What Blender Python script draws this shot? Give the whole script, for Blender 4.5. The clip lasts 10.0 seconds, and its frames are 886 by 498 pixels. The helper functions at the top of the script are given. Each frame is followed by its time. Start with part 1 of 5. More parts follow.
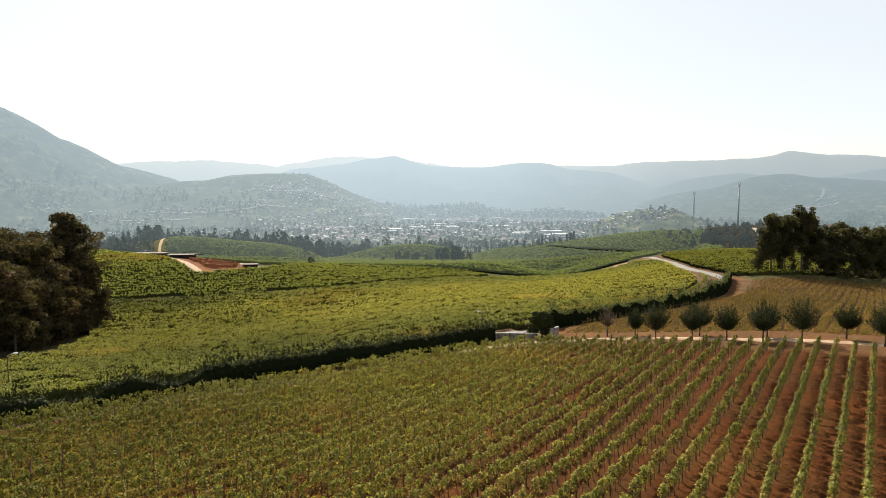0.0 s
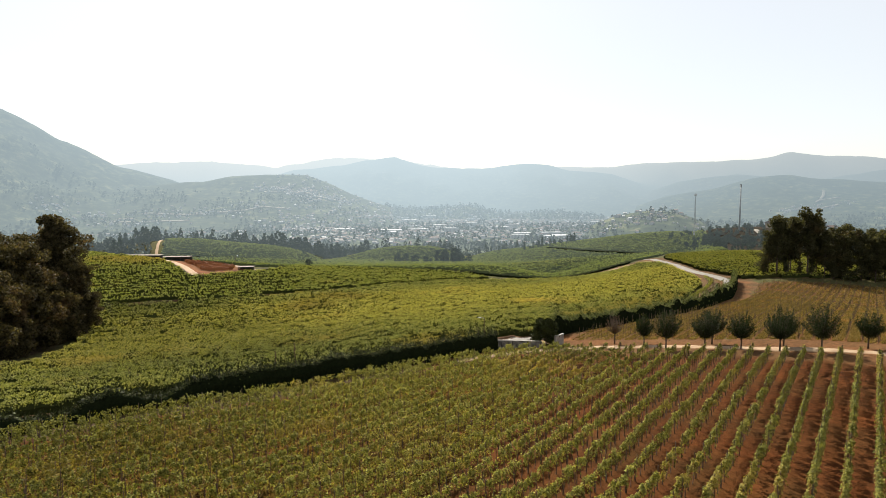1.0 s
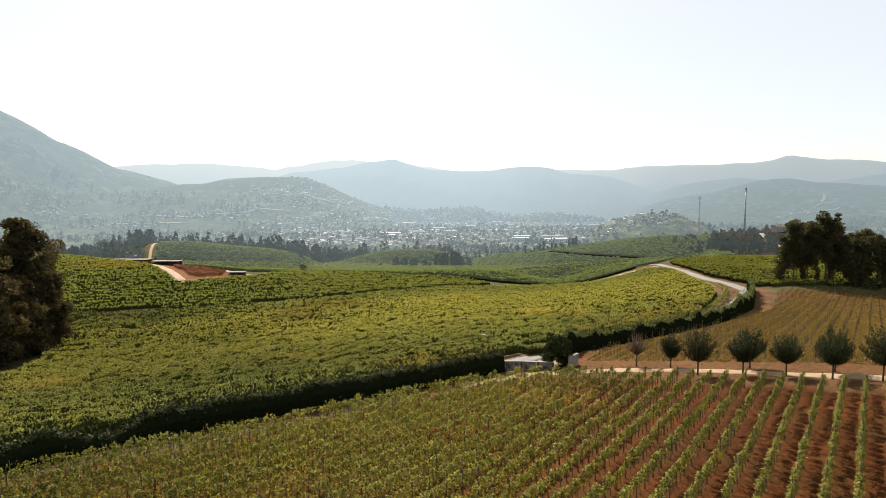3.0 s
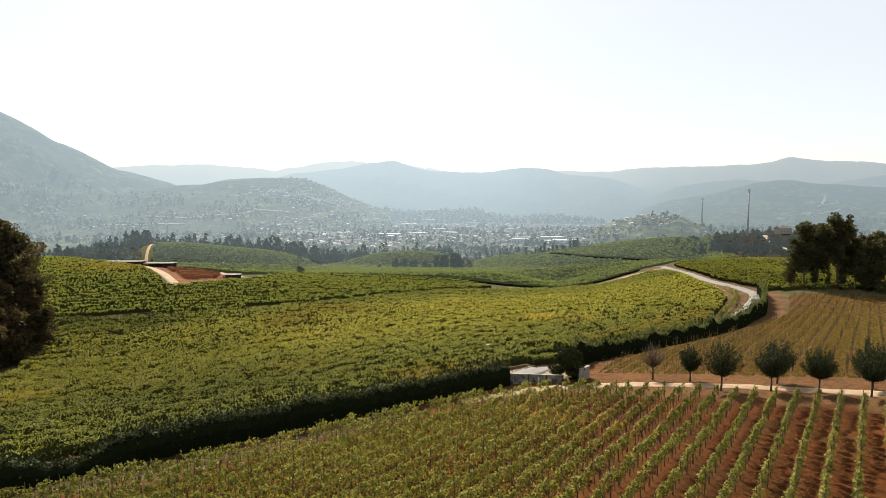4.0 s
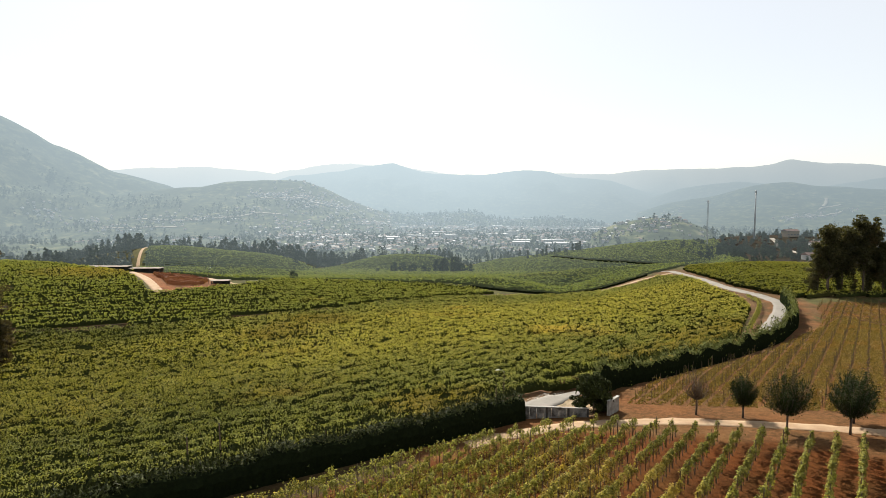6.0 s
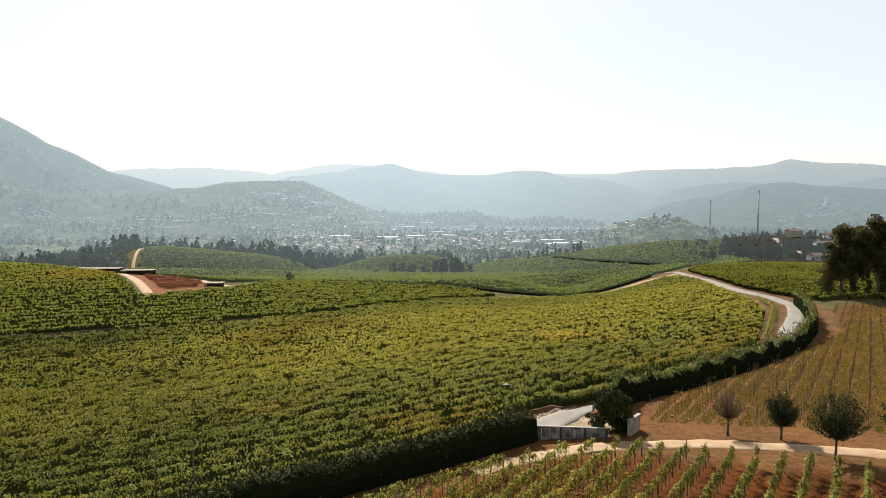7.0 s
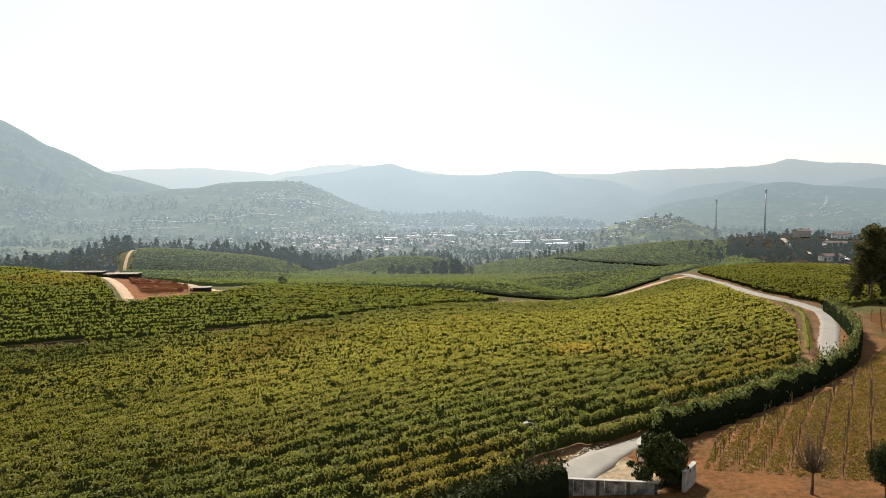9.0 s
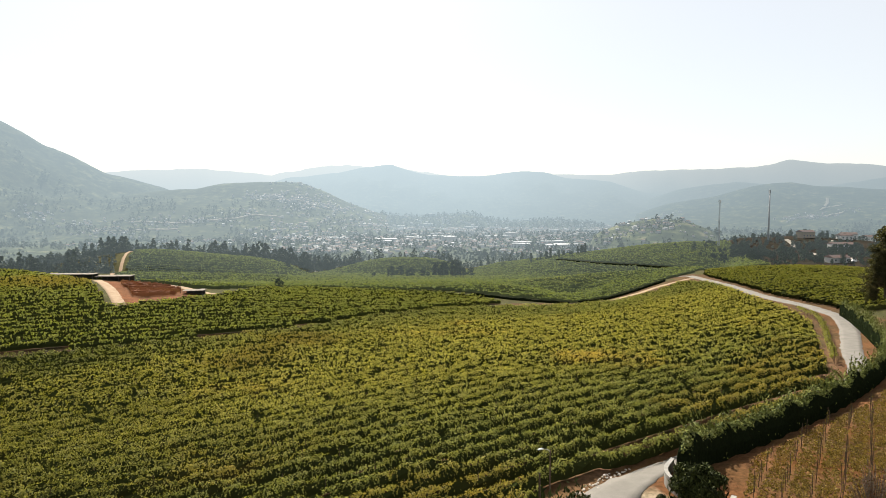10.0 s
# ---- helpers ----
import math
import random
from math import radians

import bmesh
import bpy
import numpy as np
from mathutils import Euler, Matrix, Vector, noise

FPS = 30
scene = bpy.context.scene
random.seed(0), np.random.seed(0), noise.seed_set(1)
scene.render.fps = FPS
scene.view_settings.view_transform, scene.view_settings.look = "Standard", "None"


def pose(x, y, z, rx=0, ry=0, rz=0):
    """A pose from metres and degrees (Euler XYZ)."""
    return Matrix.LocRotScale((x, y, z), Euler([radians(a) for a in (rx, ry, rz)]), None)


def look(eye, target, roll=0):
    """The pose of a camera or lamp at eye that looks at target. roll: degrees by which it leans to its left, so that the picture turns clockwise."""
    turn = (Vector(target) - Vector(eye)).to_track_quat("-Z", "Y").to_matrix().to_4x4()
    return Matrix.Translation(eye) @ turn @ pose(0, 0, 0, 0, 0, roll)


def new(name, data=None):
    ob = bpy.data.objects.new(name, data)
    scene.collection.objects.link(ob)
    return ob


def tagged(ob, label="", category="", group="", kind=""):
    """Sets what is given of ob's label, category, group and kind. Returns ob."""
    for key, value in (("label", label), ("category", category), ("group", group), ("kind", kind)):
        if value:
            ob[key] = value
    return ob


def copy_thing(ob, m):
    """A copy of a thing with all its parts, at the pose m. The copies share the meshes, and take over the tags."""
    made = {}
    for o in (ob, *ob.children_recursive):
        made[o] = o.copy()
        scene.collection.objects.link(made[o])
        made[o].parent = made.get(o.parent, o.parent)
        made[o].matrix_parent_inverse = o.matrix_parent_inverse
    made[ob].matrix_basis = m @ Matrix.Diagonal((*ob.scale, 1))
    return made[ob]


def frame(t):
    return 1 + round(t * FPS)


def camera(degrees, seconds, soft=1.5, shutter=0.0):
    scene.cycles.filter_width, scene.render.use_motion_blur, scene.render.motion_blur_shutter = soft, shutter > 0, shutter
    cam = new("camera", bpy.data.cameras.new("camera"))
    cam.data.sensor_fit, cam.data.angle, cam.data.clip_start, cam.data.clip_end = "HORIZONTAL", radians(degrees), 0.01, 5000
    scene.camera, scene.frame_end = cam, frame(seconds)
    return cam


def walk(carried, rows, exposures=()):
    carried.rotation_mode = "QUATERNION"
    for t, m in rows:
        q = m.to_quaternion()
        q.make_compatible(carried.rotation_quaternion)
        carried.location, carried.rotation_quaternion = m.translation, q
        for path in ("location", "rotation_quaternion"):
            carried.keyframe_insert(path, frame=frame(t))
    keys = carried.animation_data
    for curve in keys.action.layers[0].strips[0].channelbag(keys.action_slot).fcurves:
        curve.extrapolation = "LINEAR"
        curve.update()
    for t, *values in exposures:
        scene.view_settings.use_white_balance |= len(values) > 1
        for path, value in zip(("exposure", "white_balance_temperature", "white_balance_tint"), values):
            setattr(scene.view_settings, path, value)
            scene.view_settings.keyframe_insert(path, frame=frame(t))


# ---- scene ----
cam = camera(73.7, 10.0, soft=0.85)
PATH = [
    (0, (1.003, 2.116, 20.355), (0.997, 4.108, 20.178), -0.1),
    (0.5, (0.945, 4.299, 20.398), (0.94, 6.292, 20.223), -0.1),
    (1, (0.879, 6.764, 20.434), (0.875, 8.757, 20.261), -0.1),
    (1.5, (0.89, 9.457, 20.465), (0.886, 11.449, 20.293), -0.0),
    (2, (0.866, 12.407, 20.443), (0.862, 14.4, 20.274), -0.0),
    (2.5, (0.843, 15.54, 20.465), (0.84, 17.533, 20.299), 0.0),
    (4, (0.495, 25.457, 20.358), (0.494, 27.451, 20.198), 0.1),
    (4.5, (0.42, 28.951, 20.258), (0.42, 30.945, 20.101), 0.0),
    (5, (0.319, 32.432, 20.198), (0.319, 34.426, 20.043), 0.0),
    (5.5, (0.268, 35.958, 20.144), (0.268, 37.952, 19.991), 0.1),
    (7, (-0.264, 46.893, 19.773), (-0.26, 48.887, 19.623), 0.0),
    (7.5, (-0.395, 50.402, 19.624), (-0.391, 52.396, 19.474), 0.0),
    (8, (-0.535, 53.882, 19.647), (-0.529, 55.876, 19.496), -0.0),
    (8.5, (-0.69, 57.44, 19.524), (-0.684, 59.435, 19.374), -0.0),
    (9, (-0.862, 60.835, 19.396), (-0.855, 62.829, 19.247), -0.1),
    (9.5, (-1.088, 64.235, 19.35), (-1.08, 66.23, 19.201), -0.1),
    (10, (-1.262, 67.547, 19.225), (-1.254, 69.542, 19.079), -0.1),
]
walk(cam, [(t, look(eye, target, roll)) for t, eye, target, roll in PATH])

# ---- light ----
SUN_LEFT, SUN_UP = 14.0, 42.5  # degrees to the left of +y, and above the horizon
world = bpy.data.worlds.new("sky")
scene.world = world
world.use_nodes = True
sky = world.node_tree.nodes.new("ShaderNodeTexSky")
sky.sky_type = "NISHITA"
sky.sun_disc = False
sky.sun_elevation = radians(SUN_UP)
sky.sun_rotation = radians(-SUN_LEFT)
sky.altitude = 200
sky.air_density, sky.dust_density, sky.ozone_density = 1.0, 1.2, 1.0
haze = world.node_tree.nodes.new("ShaderNodeMixRGB")  # even summer haze over the whole sky
haze.inputs[0].default_value = 0.6
haze.inputs[2].default_value = (8.6, 8.5, 8.1, 1)
world.node_tree.links.new(sky.outputs[0], haze.inputs[1])
world.node_tree.links.new(haze.outputs[0], world.node_tree.nodes["Background"].inputs[0])
world.node_tree.nodes["Background"].inputs[1].default_value = 0.055
sun = new("sun", bpy.data.lights.new("sun", "SUN"))
sun.data.energy, sun.data.angle, sun.data.color = 5.0, radians(0.6), (1.0, 0.93, 0.82)
sun.matrix_world = look((0, 0, 0), (math.sin(radians(SUN_LEFT)) * math.cos(radians(SUN_UP)), -math.cos(radians(SUN_LEFT)) * math.cos(radians(SUN_UP)), -math.sin(radians(SUN_UP))))
scene.view_settings.exposure = 1.25

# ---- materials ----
# haze put into the far materials as emission, over distance / 5 km: its colour, and its share of the surface
HAZE_GLOW = ((0.12, (0.165, 0.20, 0.212)), (0.45, (0.208, 0.255, 0.276)), (0.66, (0.224, 0.277, 0.304)), (0.90, (0.27, 0.322, 0.345)), (0.965, (0.335, 0.37, 0.38)))
HAZE_SHARE = ((0.055, 0.0), (0.09, 0.07), (0.13, 0.17), (0.19, 0.28), (0.29, 0.40), (0.45, 0.57), (0.65, 0.78), (0.88, 0.94), (0.98, 0.97))


class Mix:
    """A small builder of node materials."""

    def __init__(self, name):
        self.m = bpy.data.materials.new(name)
        self.m.use_nodes = True
        self.n, self.l = self.m.node_tree.nodes, self.m.node_tree.links
        self.b = self.n["Principled BSDF"]
        self.out = self.n["Material Output"]
        self.geo = self.n.new("ShaderNodeNewGeometry")
        self.last = self.b.outputs[0]

    def node(self, kind, **ins):
        nd = self.n.new(kind)
        for k, v in ins.items():
            self.put(v, nd.inputs[k])
        return nd

    def put(self, v, socket):
        if hasattr(v, "is_output"):
            self.l.new(v, socket)
        elif isinstance(v, tuple) and len(v) == 3 and socket.type == "RGBA":
            socket.default_value = (*v, 1)
        else:
            socket.default_value = v

    def noise(self, scale, detail=4.0, rough=0.6, where=None):
        nd = self.node("ShaderNodeTexNoise", Scale=scale, Detail=detail, Roughness=rough)
        self.l.new(where or self.geo.outputs["Position"], nd.inputs["Vector"])
        return nd.outputs[0]

    def ramp(self, fac, *stops):
        nd = self.n.new("ShaderNodeValToRGB")
        while len(nd.color_ramp.elements) < len(stops):
            nd.color_ramp.elements.new(0.5)
        for e, (p, c) in zip(nd.color_ramp.elements, stops):
            e.position, e.color = p, (*(c if isinstance(c, tuple) else (c, c, c)), 1)
        self.l.new(fac, nd.inputs[0])
        return nd.outputs[0]

    def mix(self, fac, a, b, how="MIX"):
        nd = self.n.new("ShaderNodeMixRGB")
        nd.blend_type = how
        for v, s in zip((fac, a, b), nd.inputs):
            self.put(v, s)
        return nd.outputs[0]

    def math(self, op, a, b=0.0):
        nd = self.n.new("ShaderNodeMath")
        nd.operation = op
        self.put(a, nd.inputs[0]), self.put(b, nd.inputs[1])
        return nd.outputs[0]

    def bump(self, height, strength, distance):
        nd = self.node("ShaderNodeBump", Height=height, Strength=strength, Distance=distance)
        self.l.new(nd.outputs[0], self.b.inputs["Normal"])
        return self

    def colour(self, c, rough=0.9, metal=0.0, gloss=0.2):
        self.put(c, self.b.inputs["Base Color"])
        self.put(rough, self.b.inputs["Roughness"])
        self.b.inputs["Metallic"].default_value = metal
        self.b.inputs["Specular IOR Level"].default_value = gloss
        return self

    def thin(self, c, share=0.4):
        """Leaves let light through."""
        t = self.node("ShaderNodeBsdfTranslucent", Color=c)
        mx = self.n.new("ShaderNodeMixShader")
        mx.inputs[0].default_value = share
        self.l.new(self.last, mx.inputs[1]), self.l.new(t.outputs[0], mx.inputs[2])
        self.last = mx.outputs[0]
        return self

    def hazed(self):
        """Haze of the far country, put into the material as emission: the more the farther it lies from the vineyard.
        """
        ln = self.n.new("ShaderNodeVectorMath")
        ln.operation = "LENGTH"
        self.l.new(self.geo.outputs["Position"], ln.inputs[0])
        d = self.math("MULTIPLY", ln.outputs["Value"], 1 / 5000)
        share = self.ramp(d, *HAZE_SHARE)
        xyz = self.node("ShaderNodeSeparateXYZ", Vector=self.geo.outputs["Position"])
        # haze emission peaks towards the sun and falls off to the right
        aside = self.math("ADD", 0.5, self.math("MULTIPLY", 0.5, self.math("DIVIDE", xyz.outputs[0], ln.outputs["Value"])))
        em = self.node("ShaderNodeEmission", Color=self.ramp(d, *HAZE_GLOW), Strength=self.ramp(aside, (0.2, 0.9), (0.44, 1.02), (0.55, 0.98), (0.70, 0.72), (0.85, 0.62)))
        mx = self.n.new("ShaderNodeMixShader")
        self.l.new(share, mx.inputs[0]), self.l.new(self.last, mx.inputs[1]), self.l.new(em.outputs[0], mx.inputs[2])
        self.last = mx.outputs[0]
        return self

    def done(self):
        self.l.new(self.last, self.out.inputs[0])
        return self.m


def leaf_material(name, dark, light, turned, share=0.4, turned_from=0.62, hazed=False, patch=0.03, weak=None, yellow=(), darker=(), gloss=0.05):
    """weak: (colour, first, last): a stretch across the rows of the large vineyard where the vines are paler.
    yellow and the list after it: (x, y, radius) of patches where the leaves have turned, or are made darker."""
    k = Mix(name)
    isl = k.geo.outputs["Random Per Island"]
    c = k.ramp(isl, (0.0, dark), (1.0, light))
    big = k.noise(patch, 3.0, 0.65)
    spot = k.math("ADD", k.math("MULTIPLY", big, 0.9), k.math("MULTIPLY", isl, 0.1))
    f = k.ramp(spot, (turned_from - 0.1, 0.0), (turned_from + 0.06, 1.0))
    c = k.mix(f, c, turned)
    if weak:
        xyz = k.node("ShaderNodeSeparateXYZ", Vector=k.geo.outputs["Position"])
        v = k.math("ADD", k.math("MULTIPLY", xyz.outputs[1], 0.85), k.math("MULTIPLY", xyz.outputs[0], -0.53))
        v = k.math("ADD", v, k.math("MULTIPLY", k.noise(0.02, 4.0), 60.0))
        a, b = weak[1] / 400, weak[2] / 400
        c = k.mix(k.ramp(k.math("MULTIPLY", v, 1 / 400), (a - 0.06, 0.0), (a + 0.03, 1.0), (b, 1.0), (b + 0.05, 0.0)), c, k.mix(1.0, c, weak[0], "MULTIPLY"))
    def patches(places):
        wob = k.math("MULTIPLY", k.math("ADD", k.noise(0.05, 4.0), -0.5), 34.0)
        total = None
        for px, py, pr in places:
            nd = k.n.new("ShaderNodeVectorMath")
            nd.operation = "DISTANCE"
            k.l.new(flat_at, nd.inputs[0])
            nd.inputs[1].default_value = (px, py, 0)
            one = k.ramp(k.math("MULTIPLY", k.math("ADD", nd.outputs["Value"], wob), 1 / (2 * pr)), (0.25, 1.0), (0.62, 0.0))
            total = one if total is None else k.math("MAXIMUM", total, one)
        return total

    if yellow or darker:
        sep = k.node("ShaderNodeSeparateXYZ", Vector=k.geo.outputs["Position"])
        flat_at = k.node("ShaderNodeCombineXYZ", X=sep.outputs[0], Y=sep.outputs[1]).outputs[0]
    if darker:
        c = k.mix(patches(darker), c, k.mix(1.0, c, (0.64, 0.66, 0.66), "MULTIPLY"))
    if yellow:
        c = k.mix(k.math("MULTIPLY", patches(yellow), k.ramp(isl, (0.2, 0.35), (0.8, 1.0))), c, (0.30, 0.235, 0.05))
    k.colour(c, 0.65, gloss=gloss)
    if share:
        k.thin(k.mix(1.0, c, (1.6, 1.55, 0.7), "MULTIPLY"), share)
    if hazed:
        k.hazed()
    return k.done()


def stained(name, a, b, scale=3.0, rough=0.85, fine=40.0, relief=0.01, metal=0.0, gloss=0.25, hazed=False):
    k = Mix(name)
    big, small = k.noise(scale), k.noise(fine)
    c = k.mix(k.ramp(big, (0.35, 0.0), (0.65, 1.0)), a, b)
    c = k.mix(k.ramp(small, (0.4, 0.0), (0.7, 0.35)), c, tuple(v * 0.6 for v in a))
    k.colour(c, rough, metal, gloss)
    if relief:
        k.bump(small, 0.5, relief)
    if hazed:
        k.hazed()
    return k.done()


M = dict(
    vine=leaf_material("vine_leaves", (0.05, 0.062, 0.018), (0.365, 0.365, 0.10), (0.39, 0.31, 0.08), 0.3, 0.68, gloss=0.06, weak=((1.5, 1.36, 1.1), 165, 228),
                      yellow=((44, 149, 9), (54, 160, 9), (63, 171, 9), (73, 181, 9), (37, 142, 9), (-146, 272, 14), (-45, 201, 12), (-36, 219, 11), (-83, 218, 8), (0, 121, 6)), darker=((-48, 124, 34), (-72, 150, 40), (-95, 190, 26), (-110, 225, 30))),
    vine_upper=leaf_material("upper_vine_leaves", (0.08, 0.095, 0.023), (0.33, 0.345, 0.08), (0.36, 0.31, 0.07), 0.34, 0.72, gloss=0.06, yellow=((-150, 290, 20),)),
    vine_slope=leaf_material("slope_vine_leaves", (0.12, 0.125, 0.024), (0.215, 0.212, 0.044), (0.25, 0.22, 0.045), 0.3, 0.7, gloss=0.06),
    # near-black filler inside the rows: shade within the leaves put into its colour
    vine_shade=leaf_material("vine_shade_core", (0.022, 0.026, 0.008), (0.034, 0.04, 0.012), (0.045, 0.04, 0.012), 0.0, 0.66, gloss=0.0),
    vine_near=leaf_material("trained_vine_leaves", (0.036, 0.04, 0.011), (0.325, 0.31, 0.07), (0.33, 0.24, 0.06), 0.32, 0.64, patch=0.06, gloss=0.05, darker=((58, 62, 38), (52, 88, 26), (28, 100, 14), (-42, 58, 30))),
    vine_far=leaf_material("far_vine_leaves", (0.135, 0.162, 0.038), (0.162, 0.188, 0.045), (0.19, 0.195, 0.048), 0.3, 0.68, True, 0.012, gloss=0.06),
    # darker filler of the far rows: shade among their leaves put into the colour
    vine_far_shade=stained("far_vine_shade_core", (0.05, 0.062, 0.016), (0.07, 0.08, 0.02), 0.05, 1.0, 1.0, 0.0, gloss=0.0, hazed=True),
    grass=leaf_material("dry_grass_blades", (0.06, 0.044, 0.015), (0.225, 0.16, 0.052), (0.23, 0.13, 0.045), 0.25, 0.62, patch=0.08),
    weed=leaf_material("dry_weeds", (0.07, 0.054, 0.018), (0.26, 0.19, 0.06), (0.22, 0.11, 0.045), 0.25, 0.6, patch=0.08),
    tall_hedge=leaf_material("tall_hedge_leaves", (0.04, 0.05, 0.014), (0.19, 0.205, 0.05), (0.24, 0.22, 0.05), 0.0, 0.7, patch=0.2),
    wood_brown=leaf_material("tall_wood_leaves", (0.02, 0.018, 0.010), (0.09, 0.074, 0.038), (0.11, 0.072, 0.038), 0.25, 0.62, patch=0.12),
    gate_panel=stained("weathered_gate_panel", (0.22, 0.215, 0.20), (0.03, 0.028, 0.026), 1.1, 0.85, 12.0, 0.004),
    lane=stained("pale_lane", (0.26, 0.235, 0.19), (0.17, 0.15, 0.115), 0.05, 0.95, 2.0, 0.0, hazed=True),
    dry_vine=leaf_material("dry_vine_leaves", (0.15, 0.065, 0.035), (0.27, 0.14, 0.08), (0.22, 0.13, 0.06), 0.3, 0.66),
    young=leaf_material("young_vine_leaves", (0.075, 0.065, 0.018), (0.15, 0.125, 0.04), (0.19, 0.14, 0.045), 0.35, 0.6, patch=0.08),
    hedge=leaf_material("hedge_leaves", (0.010, 0.013, 0.005), (0.055, 0.064, 0.018), (0.065, 0.062, 0.02), 0.0, 0.72, patch=0.1),
    # near-black filler colour that stands for the shade on the hedge's face
    hedge_shade=stained("hedge_shade_core", (0.007, 0.010, 0.005), (0.011, 0.015, 0.006), relief=0.0, gloss=0.0, rough=1.0),
    euc=leaf_material("eucalyptus_leaves", (0.022, 0.024, 0.012), (0.085, 0.08, 0.04), (0.10, 0.07, 0.036), 0.3, 0.66, patch=0.12),
    avenue=leaf_material("avenue_tree_leaves", (0.008, 0.013, 0.005), (0.024, 0.032, 0.010), (0.036, 0.03, 0.013), 0.2, 0.7, patch=0.3),
    purple=leaf_material("dry_tree_leaves", (0.05, 0.024, 0.014), (0.10, 0.052, 0.03), (0.09, 0.06, 0.03), 0.25, 0.6, patch=0.3),
    wood_far=leaf_material("far_wood_leaves", (0.02, 0.03, 0.014), (0.045, 0.058, 0.024), (0.06, 0.055, 0.026), 0.0, 0.7, hazed=True, patch=0.02),
    bark=stained("bark", (0.10, 0.075, 0.055), (0.055, 0.04, 0.03), 4.0, 0.95, 30.0, 0.02),
    stake=stained("stake_wood", (0.12, 0.08, 0.052), (0.06, 0.042, 0.03), 5.0, 0.9, 40.0, 0.004),
    plaster=stained("white_plaster", (0.29, 0.275, 0.25), (0.17, 0.15, 0.125), 1.5, 0.85, 25.0, 0.004),
    cement=stained("cement", (0.26, 0.25, 0.23), (0.19, 0.18, 0.16), 1.2, 0.9, 30.0, 0.004),
    road=stained("concrete_road", (0.155, 0.143, 0.124), (0.12, 0.11, 0.094), 0.4, 0.9, 8.0, 0.004),
    dirt=stained("dirt_track", (0.27, 0.195, 0.12), (0.20, 0.125, 0.07), 0.5, 0.95, 6.0, 0.02),
    shed_roof=stained("shed_roof", (0.24, 0.21, 0.175), (0.15, 0.13, 0.11), 0.8, 0.9, 10.0, 0.0, gloss=0.05),
    steel=stained("galvanised_steel", (0.45, 0.46, 0.47), (0.33, 0.34, 0.35), 3.0, 0.45, 50.0, 0.0, 0.8, 0.5),
    dark=stained("dark_metal", (0.05, 0.05, 0.05), (0.03, 0.03, 0.03), 3.0, 0.5, 30.0, 0.0, 0.3, 0.4),
    lamp=stained("lamp_shell", (0.8, 0.8, 0.8), (0.7, 0.7, 0.7), 3.0, 0.4, 30.0, 0.0),
    house_wall=stained("house_wall", (0.38, 0.38, 0.38), (0.28, 0.28, 0.27), 0.05, 0.9, 2.0, 0.0, hazed=True),
    villa_wall=stained("villa_wall", (0.50, 0.48, 0.45), (0.40, 0.38, 0.35), 0.05, 0.9, 2.0, 0.0, hazed=True),
    villa_roof=stained("villa_roof", (0.10, 0.052, 0.038), (0.06, 0.042, 0.035), 0.2, 0.9, 2.0, 0.0, hazed=True),
    hall_roof=stained("hall_roof", (0.62, 0.62, 0.62), (0.34, 0.34, 0.34), 0.02, 0.6, 2.0, 0.0, hazed=True),
    yellow_wall=stained("ochre_wall", (0.22, 0.155, 0.085), (0.18, 0.125, 0.07), 0.2, 0.9, 2.0, 0.0, hazed=True),
    mast=stained("mast_steel", (0.30, 0.31, 0.32), (0.22, 0.23, 0.24), 0.3, 0.6, 5.0, 0.0, 0.3, hazed=True),
    glass=stained("dark_glazing", (0.05, 0.06, 0.07), (0.03, 0.03, 0.04), 0.3, 0.2, 5.0, 0.0, gloss=0.5, hazed=True),
    stone=stained("field_stone", (0.42, 0.38, 0.32), (0.30, 0.26, 0.22), 2.0, 0.95, 15.0, 0.02),
)

k = Mix("soil_and_grass")
col = k.n.new("ShaderNodeVertexColor")
col.layer_name = "soil"
big, mid, fine = k.noise(0.15), k.noise(1.6, 8.0, 0.75), k.noise(9.0, 3.0)
c = k.mix(k.ramp(mid, (0.38, 0.0), (0.6, 0.85)), col.outputs[0], k.mix(1.0, col.outputs[0], (0.38, 0.42, 0.36), "MULTIPLY"))
c = k.mix(k.ramp(big, (0.45, 0.0), (0.72, 0.5)), c, k.mix(1.0, col.outputs[0], (1.5, 1.4, 1.2), "MULTIPLY"))
k.colour(c, 0.97, gloss=0.03).bump(k.math("ADD", mid, k.math("MULTIPLY", fine, 0.3)), 0.7, 0.12)
M["soil"] = k.done()

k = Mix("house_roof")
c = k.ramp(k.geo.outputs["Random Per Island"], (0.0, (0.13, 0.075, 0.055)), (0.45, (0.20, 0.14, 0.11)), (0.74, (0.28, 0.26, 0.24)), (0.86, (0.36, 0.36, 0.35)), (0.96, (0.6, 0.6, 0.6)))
M["house_roof"] = k.colour(c, 0.8).hazed().done()

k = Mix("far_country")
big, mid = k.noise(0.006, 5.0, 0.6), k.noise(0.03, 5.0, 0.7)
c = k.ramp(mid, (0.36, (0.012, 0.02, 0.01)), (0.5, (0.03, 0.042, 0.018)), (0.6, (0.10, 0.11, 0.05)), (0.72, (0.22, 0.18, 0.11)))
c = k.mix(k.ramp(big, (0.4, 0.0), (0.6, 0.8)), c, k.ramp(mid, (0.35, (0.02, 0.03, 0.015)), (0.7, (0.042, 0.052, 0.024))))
k.colour(c, 0.97, gloss=0.1).hazed()
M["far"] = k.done()

